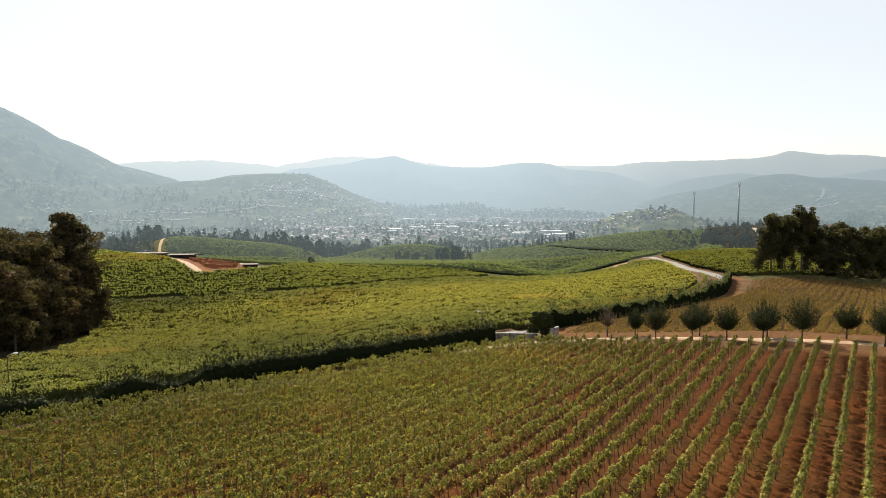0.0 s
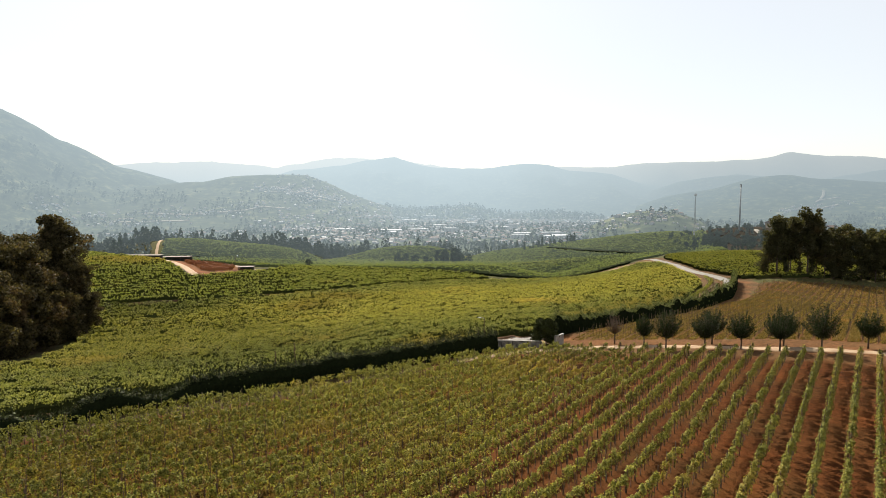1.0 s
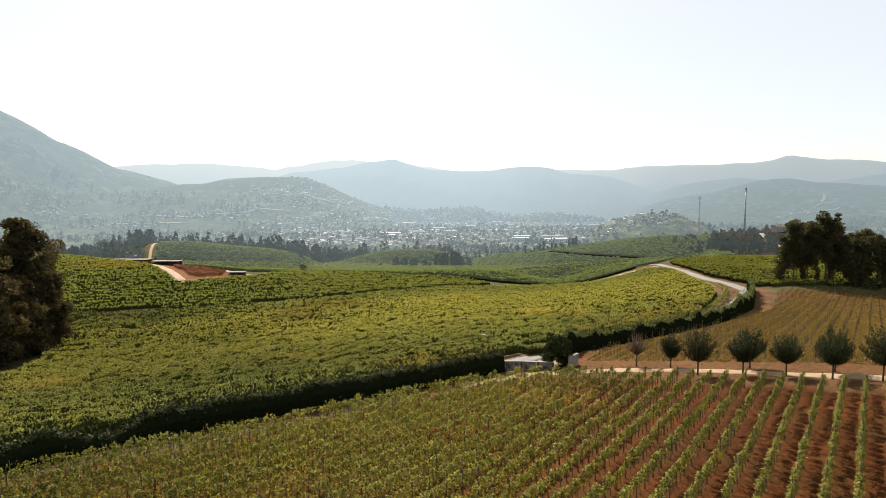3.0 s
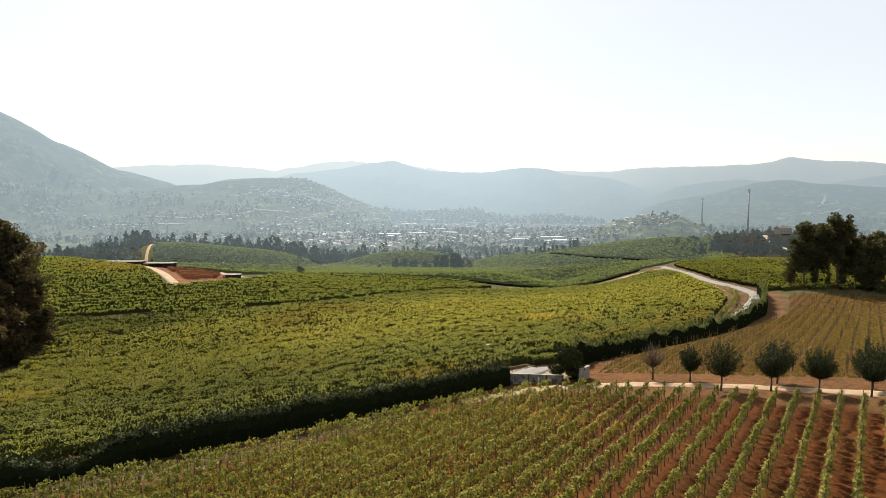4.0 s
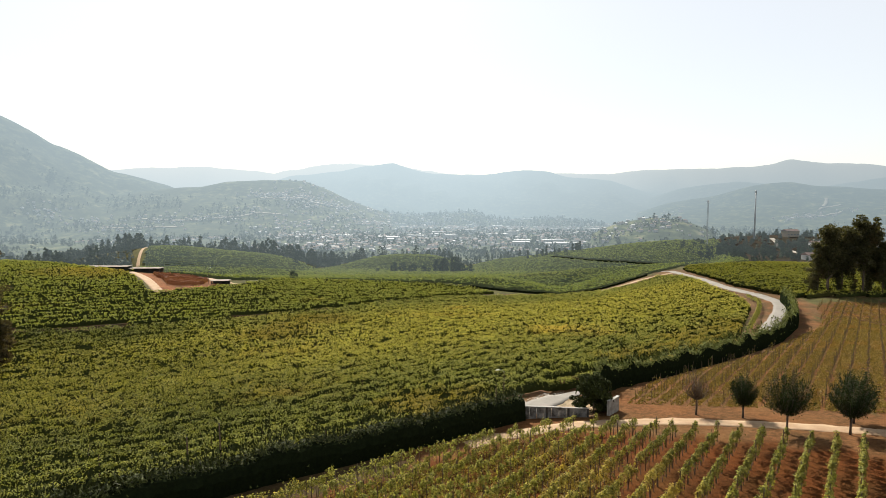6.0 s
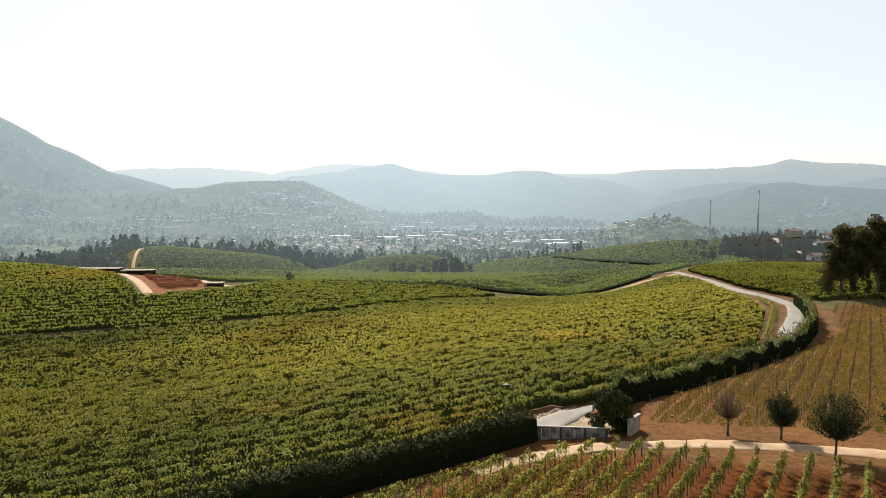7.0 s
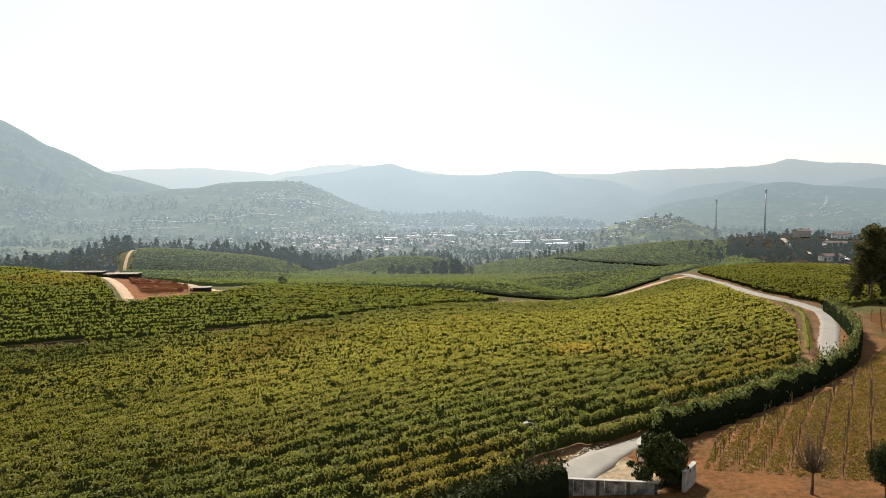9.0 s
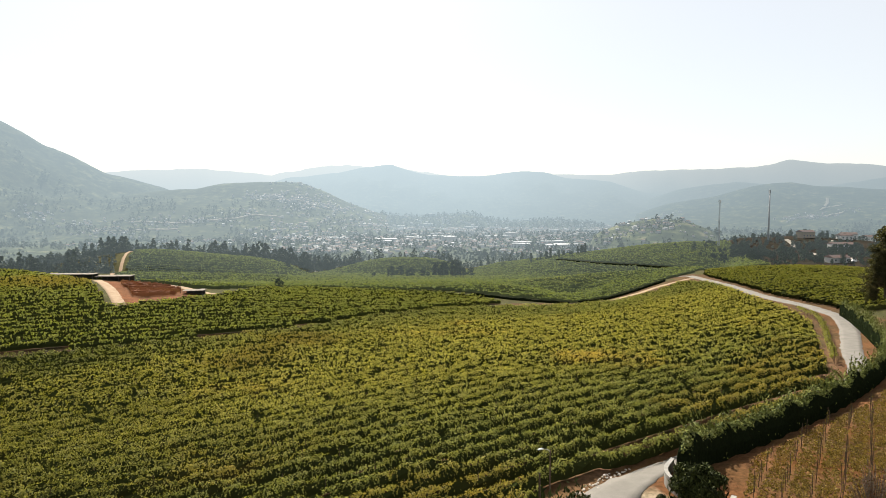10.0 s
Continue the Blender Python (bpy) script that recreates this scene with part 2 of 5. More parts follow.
# ---- shapes ----


def part(name, me, material, parent=None, label=""):
    """Links a mesh as one object, under a thing or a part where one is given."""
    me.materials.clear()
    for m in material if isinstance(material, (list, tuple)) else [material]:
        me.materials.append(m)
    ob = new(name, me)
    ob.parent = parent
    return tagged(ob, label)


def faces_mesh(name, verts, faces, smooth=False):
    """A mesh from an (n, 3) array and an (m, 3 or 4) array of corners."""
    verts, faces = np.asarray(verts, np.float32).reshape(-1, 3), np.asarray(faces, np.int32)
    me = bpy.data.meshes.new(name)
    m, w = faces.shape
    me.vertices.add(len(verts)), me.loops.add(m * w), me.polygons.add(m)
    me.vertices.foreach_set("co", verts.ravel())
    me.loops.foreach_set("vertex_index", faces.ravel())
    me.polygons.foreach_set("loop_start", np.arange(0, m * w, w, dtype=np.int32))
    me.polygons.foreach_set("use_smooth", np.full(m, smooth))
    me.update(calc_edges=True)
    return me


def leaves(centres, size, rng, upright=0.0, slim=0.6, flat=0.0, out=None):
    """Pointed leaves or leaf clumps, turned at random (flat: facing the sky, upright: standing, out: the way out of the bush): an (n, 3, 3) array."""
    n = len(centres)
    face = rng.normal(size=(n, 3)) + np.array((0, 0, 1.6 * flat))
    if out is not None:
        face = out / (np.linalg.norm(out, axis=1)[:, None] + 1e-6) * 1.5 + rng.normal(size=(n, 3)) * 0.5
    face /= np.linalg.norm(face, axis=1)[:, None]
    a = rng.normal(size=(n, 3))
    a[:, 2] = a[:, 2] * (1 - upright) + upright * 2.0 * np.sign(rng.normal(size=n))
    a -= face * (a * face).sum(1)[:, None] * (1 - upright)
    a /= np.linalg.norm(a, axis=1)[:, None]
    b = np.cross(face, a)
    b /= np.linalg.norm(b, axis=1)[:, None] + 1e-9
    s = (np.asarray(size) * rng.uniform(0.65, 1.35, n) * 0.56)[:, None]
    k = rng.uniform(-0.25, 0.35, (n, 1))
    return np.stack([centres - a * s, centres + b * s * slim * 1.2 + a * s * (0.6 + k), centres - b * s * slim * 1.2 + a * s * (0.6 - k)], 1)


def leaf_mesh(name, quads):
    return faces_mesh(name, quads.reshape(-1, 3), np.arange(len(quads) * 3).reshape(-1, 3))


class Solid:
    """Collects tubes and boxes into one mesh."""

    def __init__(self):
        self.v, self.f, self.n = [], [], 0

    def add(self, verts, faces):
        self.v.append(np.asarray(verts, float)), self.f.append(np.asarray(faces) + self.n)
        self.n += len(verts)
        return self

    def tube(self, pts, radii, sides=6):
        pts = np.asarray(pts, float)
        rings = []
        for i, p in enumerate(pts):
            d = pts[min(i + 1, len(pts) - 1)] - pts[max(i - 1, 0)]
            d /= np.linalg.norm(d) + 1e-9
            a = np.cross(d, (0.31, 0.95, 0.05))
            a /= np.linalg.norm(a) + 1e-9
            b = np.cross(d, a)
            w = np.arange(sides) * 2 * np.pi / sides
            rings.append(p + radii[i] * (np.cos(w)[:, None] * a + np.sin(w)[:, None] * b))
        v = np.concatenate(rings + [pts[:1], pts[-1:]])
        f, j = [], np.arange(sides)
        for i in range(len(pts) - 1):
            f.append(np.stack([i * sides + j, i * sides + (j + 1) % sides, (i + 1) * sides + (j + 1) % sides, (i + 1) * sides + j], 1))
        e, last = len(v) - 2, (len(pts) - 1) * sides
        f.append(np.stack([j * 0 + e, (j + 1) % sides, j, j * 0 + e], 1))
        f.append(np.stack([j * 0 + e + 1, last + j, last + (j + 1) % sides, j * 0 + e + 1], 1))
        return self.add(v, np.concatenate(f))

    def box(self, lo, hi, m=None):
        x0, y0, z0 = lo
        x1, y1, z1 = hi
        v = np.array([(x, y, z) for z in (z0, z1) for x, y in ((x0, y0), (x1, y0), (x1, y1), (x0, y1))], float)
        if m is not None:
            v = np.array([m @ Vector(p) for p in v])
        return self.add(v, [(3, 2, 1, 0), (4, 5, 6, 7), (0, 1, 5, 4), (1, 2, 6, 5), (2, 3, 7, 6), (3, 0, 4, 7)])

    def gable(self, x0, x1, y0, y1, z, rise, over=0.4, m=None):
        """A pitched roof, ridge along x, with eaves and thickness."""
        x0, x1, y0, y1, ym = x0 - over, x1 + over, y0 - over, y1 + over, (y0 + y1) / 2
        v = [(x, y, zz) for x in (x0, x1) for y, zz in ((y0, z), (ym, z + rise), (y1, z), (y1, z - 0.15), (y0, z - 0.15))]
        v = np.array([m @ Vector(p) for p in v]) if m is not None else v
        return self.add(v, [(0, 5, 6, 1), (1, 6, 7, 2), (2, 7, 8, 3), (4, 9, 5, 0), (3, 8, 9, 4), (0, 1, 2, 2), (0, 2, 3, 4), (5, 7, 6, 6), (5, 9, 8, 7)])

    def mesh(self, name, smooth=False):
        f = np.concatenate(self.f)
        v = np.concatenate(self.v)
        bm = bmesh.new()
        vs = [bm.verts.new(p) for p in v]
        for q in f:
            q = list(dict.fromkeys(q.tolist()))
            bm.faces.new([vs[i] for i in q]).smooth = smooth
        me = bpy.data.meshes.new(name)
        bm.to_mesh(me)
        bm.free()
        return me


# ---- the land ----
# Heights of the rolling vineyard land on a coarse net that widens with the distance (rows: ever farther, columns: left to right).
NET = np.array(
    [
        (3.5, 2.5, 1.4, 0.4, -0.5, -1.0, -0.8, -0.0, 1.1),
        (1.6, 0.9, 0.1, -0.8, -1.7, -2.2, -1.7, -0.6, 0.7),
        (-0.5, -0.7, -1.3, -2.0, -2.7, -3.4, -2.5, -0.9, 0.3),
        (-3.0, -2.7, -2.7, -3.4, -3.3, -4.6, -2.5, -0.9, -0.9),
        (-6.0, -5.7, -4.3, -4.8, -4.5, -3.4, -0.0, -1.0, -4.0),
        (-8.8, -11.0, -11.6, -9.6, -8.4, -5.1, -0.4, -5.2, -10.6),
        (-9.4, -14.3, -20.2, -18.7, -10.7, -11.2, -9.4, -15.9, -19.4),
        (-6.8, -7.5, -6.6, -16.3, -21.2, -18.3, -8.9, -18.9, -24.4),
        (-6.1, -8.5, -9.0, -14.8, -26.1, -27.8, -9.3, -17.3, -26.7),
        (-8.3, -17.0, -28.5, -39.6, -38.4, -28.1, -16.8, -24.0, -31.7),
        (-11.5, -23.1, -36.4, -50.9, -48.7, -31.7, -22.6, -30.4, -37.7),
    ]
)
# Ranges of the valley: distance of the ridge, width of the slope, and the ridge line as (sideways / distance, height).
RANGES = {
    "left_mountain": (3000, 900, [(-0.869, 595), (-0.786, 546), (-0.732, 469), (-0.677, 389), (-0.642, 320), (-0.605, 272), (-0.549, 186), (-0.493, 144), (-0.456, 113), (-0.414, 54), (-0.363, -59)]),
    "pale_left": (4840, 500, [(-0.627, 234), (-0.551, 307), (-0.438, 330), (-0.414, 339), (-0.324, 308), (-0.249, 263)]),
    "pale_mid": (4850, 450, [(-0.325, 236), (-0.249, 318), (-0.211, 368), (-0.155, 386), (-0.079, 368), (0.015, 292), (0.072, 283), (0.119, 315), (0.166, 283), (0.204, 238)]),
    "middle_range": (4500, 1100, [(-0.325, 135), (-0.249, 246), (-0.174, 275), (-0.117, 326), (-0.079, 335), (-0.041, 280), (-0.004, 255), (0.053, 247), (0.109, 277), (0.138, 289), (0.175, 277), (0.204, 235), (0.28, 210), (0.327, 138), (0.394, 45)]),
    "right_range": (4800, 600, [(0.138, 236), (0.185, 281), (0.284, 277), (0.336, 317), (0.411, 318), (0.515, 345), (0.552, 372), (0.575, 399), (0.609, 390), (0.703, 368), (0.788, 346)]),
    "right_mid": (4250, 700, [(0.318, 32), (0.365, 100), (0.393, 140), (0.44, 164), (0.487, 196), (0.525, 180), (0.554, 173), (0.63, 113)]),
    "right_near": (3500, 1000, [(0.318, -36), (0.375, 30), (0.44, 63), (0.515, 129), (0.558, 149), (0.581, 152), (0.61, 136), (0.657, 123), (0.74, 110), (0.808, 100)]),
    "right_edge": (4450, 700, [(0.602, 117), (0.648, 172), (0.676, 197), (0.74, 235), (0.808, 264)]),
    "village_hill": (2650, 750, [(-0.685, -50), (-0.608, 22), (-0.55, 50), (-0.493, 80), (-0.432, 95), (-0.404, 98), (-0.361, 122), (-0.305, 125), (-0.229, 123), (-0.192, 88), (-0.155, 39), (-0.126, 9), (-0.079, -31)]),
    "wooded_ridge": (2900, 350, [(-0.212, -36), (-0.174, -23), (-0.098, -22), (-0.041, -33), (0.015, -22), (0.044, -16), (0.08, -44), (0.11, -57), (0.186, -49), (0.252, -68), (0.3, -95)]),
    "round_hill": (1550, 330, [(0.241, -59), (0.26, -44), (0.297, -24), (0.344, -13), (0.391, -18), (0.429, -39), (0.458, -61)]),
}
VALLEY = -80.0
# Knolls and hollows of the far vineyards: distance, breadth, then the first place sideways, the step, and their heights.
KNOLLS = (
    (345, 45, -150, 55, (-2.3, -1.7, -0.4, 0.8, -2.4, 0.6, -1.9)),
    (440, 65, -180, 75, (-0.5, -2.9, 1.2, -4.3, -0.1, -2.1, -2.9)),
    (580, 85, -330, 93.3, (-4.0, 1.6, 0.2, -6.6, -0.8, 1.9, -6.1)),
    (690, 75, -330, 95, (6.8, 1.5, -6.1, 3.7, -6.6, -0.6, 1.3)),
)


def spline(s):
    s = np.abs(s)
    return np.where(s < 1, 2 / 3 - s**2 + s**3 / 2, np.where(s < 2, (2 - s) ** 3 / 6, 0))


def smooth(a, b, x):
    t = np.clip((x - a) / (b - a), 0, 1)
    return t * t * (3 - 2 * t)


def waves(x, y, scale, seed):
    """A cheap rolling noise between about -1 and 1."""
    rng = np.random.default_rng(seed)
    out, amp = 0.0, 0.5
    for i in range(5):
        for _ in range(3):
            w, p = rng.uniform(0, 2 * np.pi), rng.uniform(0, 2 * np.pi)
            out = out + amp * 0.5 * np.sin((x * np.cos(w) + y * np.sin(w)) * 2 * np.pi / scale + p)
        scale, amp = scale / 2.03, amp * 0.55
    return out


# Far vineyard hills: where the crest lies, the reach of the slope before and behind it, and the crest as (sideways / distance, height).
HILLS = (
    (650, 100, 150, [(-0.75, -52), (-0.66, -45), (-0.57, -35), (-0.50, -27), (-0.465, -25), (-0.413, -26), (-0.328, -32), (-0.285, -34), (-0.241, -39), (-0.203, -47), (-0.18, -56)]),
    (512, 120, 48, [(-0.75, -33), (-0.57, -31), (-0.454, -32), (-0.385, -32.6), (-0.29, -33.4), (-0.25, -34.5), (-0.204, -38), (-0.16, -45)]),
    (700, 85, 110, [(-0.21, -56), (-0.164, -50), (-0.12, -42), (-0.085, -38.5), (-0.02, -38), (0.02, -43), (0.05, -52)]),
    (675, 215, 140, [(0.015, -58), (0.042, -51), (0.058, -47), (0.075, -43.5), (0.10, -41), (0.144, -38.5), (0.187, -33.5), (0.23, -30.5), (0.274, -26.5), (0.317, -22.8), (0.36, -20.5), (0.385, -19), (0.412, -20.5), (0.446, -25), (0.471, -30), (0.489, -34)]),
    (452, 105, 60, [(0.06, -37), (0.095, -34), (0.135, -31.5), (0.215, -27.2), (0.30, -24), (0.40, -22)]),
)


def far_slopes(x, y):
    z = np.interp(y, (320, 400, 480, 600, 720, 800), (-17, -26, -34.5, -45, -53, -66)) - 7 * smooth(25, 80, x) * smooth(470, 380, y) - 5 * smooth(-150, -260, x)
    q = x / np.maximum(y, 1)
    for crest, before, behind, line in HILLS:
        lx, lz = np.array(line).T
        h = sum(w * np.interp(q + o, lx, lz, left=-75, right=-75) for o, w in ((-0.024, 0.15), (-0.012, 0.2), (0, 0.3), (0.012, 0.2), (0.024, 0.15)))
        t = np.clip(np.where(y < crest, (crest - y) / before, (y - crest) / behind), 0, 1.15)
        up = h - np.maximum(h + 58, 0) * np.where(y < crest, t**2.4, t**2)
        z = np.logaddexp(z / 1.8, up / 1.8) * 1.8
    return z + 0.5 * waves(x, y, 160.0, 9)


def ground_z(x, y):
    x, y = np.broadcast_arrays(np.atleast_1d(np.asarray(x, float)), np.atleast_1d(np.asarray(y, float)))
    yc = np.clip(y, -5, 730)
    u = np.clip((x / (yc + 60) - (-0.84)) / 0.21, 0.3, 7.7)
    v = (np.log((yc + 40) / 60) - (-0.72)) / 0.335
    z = np.zeros(x.shape)
    for j in range(NET.shape[0]):
        bv = spline(v - j)
        for i in range(NET.shape[1]):
            z = z + NET[j, i] * bv * spline(u - i)
    z = z + 0.12 * waves(x, y, 23.0, 5)
    z = z + 14 * np.exp(-(((x - 400) / 120) ** 2) - ((y - 690) / 120) ** 2) - 26 * np.exp(-(((x + 470) / 170) ** 2) - ((y - 560) / 150) ** 2)
    for far_y, broad, first, pace, heights in KNOLLS:
        for i, h in enumerate(heights):
            z = z + h * np.exp(-((x - first - i * pace) ** 2 + (y - far_y) ** 2) / broad**2)
    beyond = smooth(0, 1, (y - 322 - 105 * smooth(45, 125, x)) / 55)
    if (beyond > 0).any():
        z = z + (far_slopes(x, y) - z) * beyond * smooth(0.46, 0.385, x / np.maximum(y, 1))
    cut = (x > 14) & (x < 90) & (y > 118) & (y < 190)
    if cut.any():
        z = z.copy()
        z[cut] -= smooth(4.6, 2.5, near_line(SUNK, x[cut], y[cut])) * smooth(120, 132, y[cut])
    low = VALLEY + 5 * waves(x, y, 700.0, 3) + 55 * smooth(-900, -2200, y)
    z = z + (low - z) * smooth(715, 1150, np.hypot(x, y))
    far = y > 900
    if far.any():
        xf, yf, zf = x[far], y[far], z[far]
        q = xf / np.maximum(yf, 1)
        out = np.sqrt(1 + q * q)
        yf = np.hypot(xf, yf)
        for n, (d, w, line) in enumerate(RANGES.values()):
            lx, lz = np.array(line).T
            h = np.interp(q, lx, lz, left=-200, right=-200)
            h = (np.interp(q - 0.006, lx, lz, left=-200, right=-200) + 2 * h + np.interp(q + 0.006, lx, lz, left=-200, right=-200)) / 4
            h = 20 + (h - 20) / out
            h = h + (0.010 * waves(q * d, yf * 0.3, 420.0, 40 + n) + 0.0) * np.maximum(h - VALLEY, 0) * 2
            t = np.clip((yf - (d - w)) / w, 0, 1)
            up = VALLEY - 10 + (h - VALLEY + 10) * np.where(yf < d, t**1.25, np.clip(1 - (yf - d) / (0.9 * w), 0, 1))
            up = up + 0.13 * (h - VALLEY) * waves(xf, yf, 380.0, 60 + n) * t * np.clip((d - yf) / (0.35 * w), 0, 1)
            zf = np.maximum(zf, up)
        z = z.copy()
        z[far] = zf
    return z


def gz(x, y):
    return float(ground_z(x, y)[0])


def inside(poly, x, y):
    px, py = np.array(poly, float).T
    hit = np.zeros(np.shape(x), bool)
    for i in range(len(px)):
        j = i - 1
        cross = (py[i] > y) != (py[j] > y)
        with np.errstate(divide="ignore", invalid="ignore"):
            hit ^= cross & (x < (px[j] - px[i]) * (y - py[i]) / (py[j] - py[i]) + px[i])
    return hit


def along(line, step):
    """Evenly spaced points on a smooth line through the given ones, with their directions."""
    p = np.array(line, float)
    t = np.r_[0, np.cumsum(np.linalg.norm(np.diff(p, axis=0), axis=1))]
    fine = np.arange(0, t[-1], 0.25)
    q = np.stack([np.interp(fine, t, p[:, i]) for i in (0, 1)], 1)
    w = min(41, len(q) // 3 * 2 - 1)
    pad = np.concatenate([2 * q[:1] - q[w // 2 : 0 : -1], q, 2 * q[-1:] - q[-2 : -w // 2 - 1 : -1]])
    q = np.stack([np.convolve(pad[:, i], np.ones(w) / w, "valid") for i in (0, 1)], 1)
    s = np.r_[0, np.cumsum(np.linalg.norm(np.diff(q, axis=0), axis=1))]
    at = np.arange(0, s[-1], step)
    q = np.stack([np.interp(at, s, q[:, i]) for i in (0, 1)], 1)
    d = np.gradient(q, axis=0)
    return q, d / np.linalg.norm(d, axis=1)[:, None]


HEDGE_LEFT = [(-66, 44), (-55, 58), (-45, 70), (-41, 76), (-36, 80.5), (-30.5, 85.8), (-24.5, 91), (-19.5, 94.5), (-12, 99.6), (-4.5, 104.3), (4.5, 109.9), (9.6, 113), (10.4, 113.4)]
HEDGE_RIGHT = [(22.2, 122.6), (24.6, 126.6), (32.8, 131.6), (39.4, 136.5), (45.4, 140.5), (52.9, 146.2), (62.5, 154.4), (73.4, 164.9), (87.3, 183.6), (99.3, 205.5), (107.4, 221.5), (111.2, 231)]
SUNK = [(19.0, 126.3), (22.0, 128.2), (27.8, 131.4), (35.4, 136.4), (43.4, 141.8), (51.4, 147.7), (60.4, 155.6), (70.2, 166)]
ROAD = [(8.5, 114.6), (12.3, 117.8), (15.7, 121.3), (18.6, 125.0), *SUNK[1:], (80.5, 183), (98.5, 209.5), (109.7, 229.5), (113.5, 250), (115.5, 277), (126, 325), (139, 393), (141, 402), (133, 408)]
BRANCH = [(134, 384), (122, 374), (108, 364), (94, 351), (82, 341), (69, 330), (60, 326), (46, 319), (30, 313)]
TRACK = [(3, 104.6), (7, 106.8), (13, 109), (23, 109.6), (33, 106), (43, 100), (52, 94.5), (62, 88), (80, 77), (110, 60)]
NEAR_FIELD = [(-48, 61.5), (-38.3, 71.5), (-26.3, 80.5), (-14.8, 89.5), (-2.3, 99.3), (5, 104), (12.5, 106.8), (20, 106.5), (27, 102.5), (33, 98.8), (40, 94), (47, 89.5), (56, 83.5), (75, 72), (75, 37), (-62, 37), (-60, 42)]
FIELD_A = [(-60, 62), (-49, 73), (-44.5, 79), (-39, 83.5), (-33, 90), (-27, 95), (-21, 98.5), (-13.5, 103.5), (-6, 108.3), (3, 113.8), (7.0, 116.8), (8.9, 120.6), (12.2, 124.2), (16.4, 127.6), (26, 131.2), (34.1, 136.6), (42.1, 142.1), (50.1, 148.1), (58.9, 156.5), (66, 168.5), (73, 181), (83, 198), (91.5, 213), (99, 231), (104, 250), (110, 279), (119, 312), (125, 345), (119, 363), (108, 349), (96, 338), (83, 327), (69, 316), (50, 307), (30, 301), (12, 296), (0, 290.5), (-20, 267.5), (-40, 239.5), (-66, 217.5), (-88, 203.5), (-112, 193), (-125, 189), (-110, 172), (-97, 160), (-84, 140), (-77, 117), (-77, 84)]
FIELD_B = [(-150, 190), (-112, 198), (-88, 209), (-66, 223), (-40, 245.5), (-20, 274), (0, 297), (14, 307), (26, 319), (18, 334), (0, 344), (-50, 345), (-82, 335), (-84, 300), (-87, 284), (-95, 270), (-100, 259), (-106, 252), (-117, 269), (-138, 299), (-158, 315), (-184, 320), (-184, 334), (-152, 338), (-150, 352), (-200, 388), (-330, 420), (-330, 200)]
FIELD_D = [(117, 236), (119, 280), (130, 328), (144, 392), (160, 425), (230, 430), (270, 400), (260, 300), (190, 262), (140, 243)]
FIELD_C = [(-322, 690), (-307, 657), (-285, 600), (-268, 560), (-249, 520), (-233, 480), (-190, 392), (-146, 356), (-138, 330), (-114, 320), (-97, 305), (-90, 336), (-60, 352), (0, 352), (16, 344), (30, 338), (44, 335), (57, 333), (64, 337), (76, 344), (89, 356), (101, 367), (113, 379), (122, 390), (132, 402), (145, 412), (160, 435), (212, 445), (240, 520), (275, 610), (300, 690), (200, 715), (60, 705), (20, 690), (-20, 722), (-80, 722), (-125, 690), (-130, 640), (-150, 670), (-220, 690)]
FIELD_YOUNG = [(25, 117), (31, 114.5), (38, 111), (47, 107), (56, 101), (66, 95), (95, 78), (240, 160), (230, 262), (170, 240), (128, 232), (116, 222), (107, 205), (95, 186), (81, 168), (70, 157), (58, 146.5), (47, 138), (38, 132), (31, 127)]
RED_PATCH = [(-148, 319), (-116, 275), (-104, 256), (-98, 262), (-92, 286), (-98, 300), (-114, 315), (-137, 322)]
LEFT_WOOD = [(-84, 112), (-90, 142), (-99, 160), (-112, 174), (-128, 192), (-260, 200), (-260, 90), (-110, 90)]


def near_line(line, x, y):
    q, _ = along(line, 2.0)
    best = np.full(x.shape, 1e9)
    for px, py in q:
        best = np.minimum(best, (x - px) ** 2 + (y - py) ** 2)
    return np.sqrt(best)


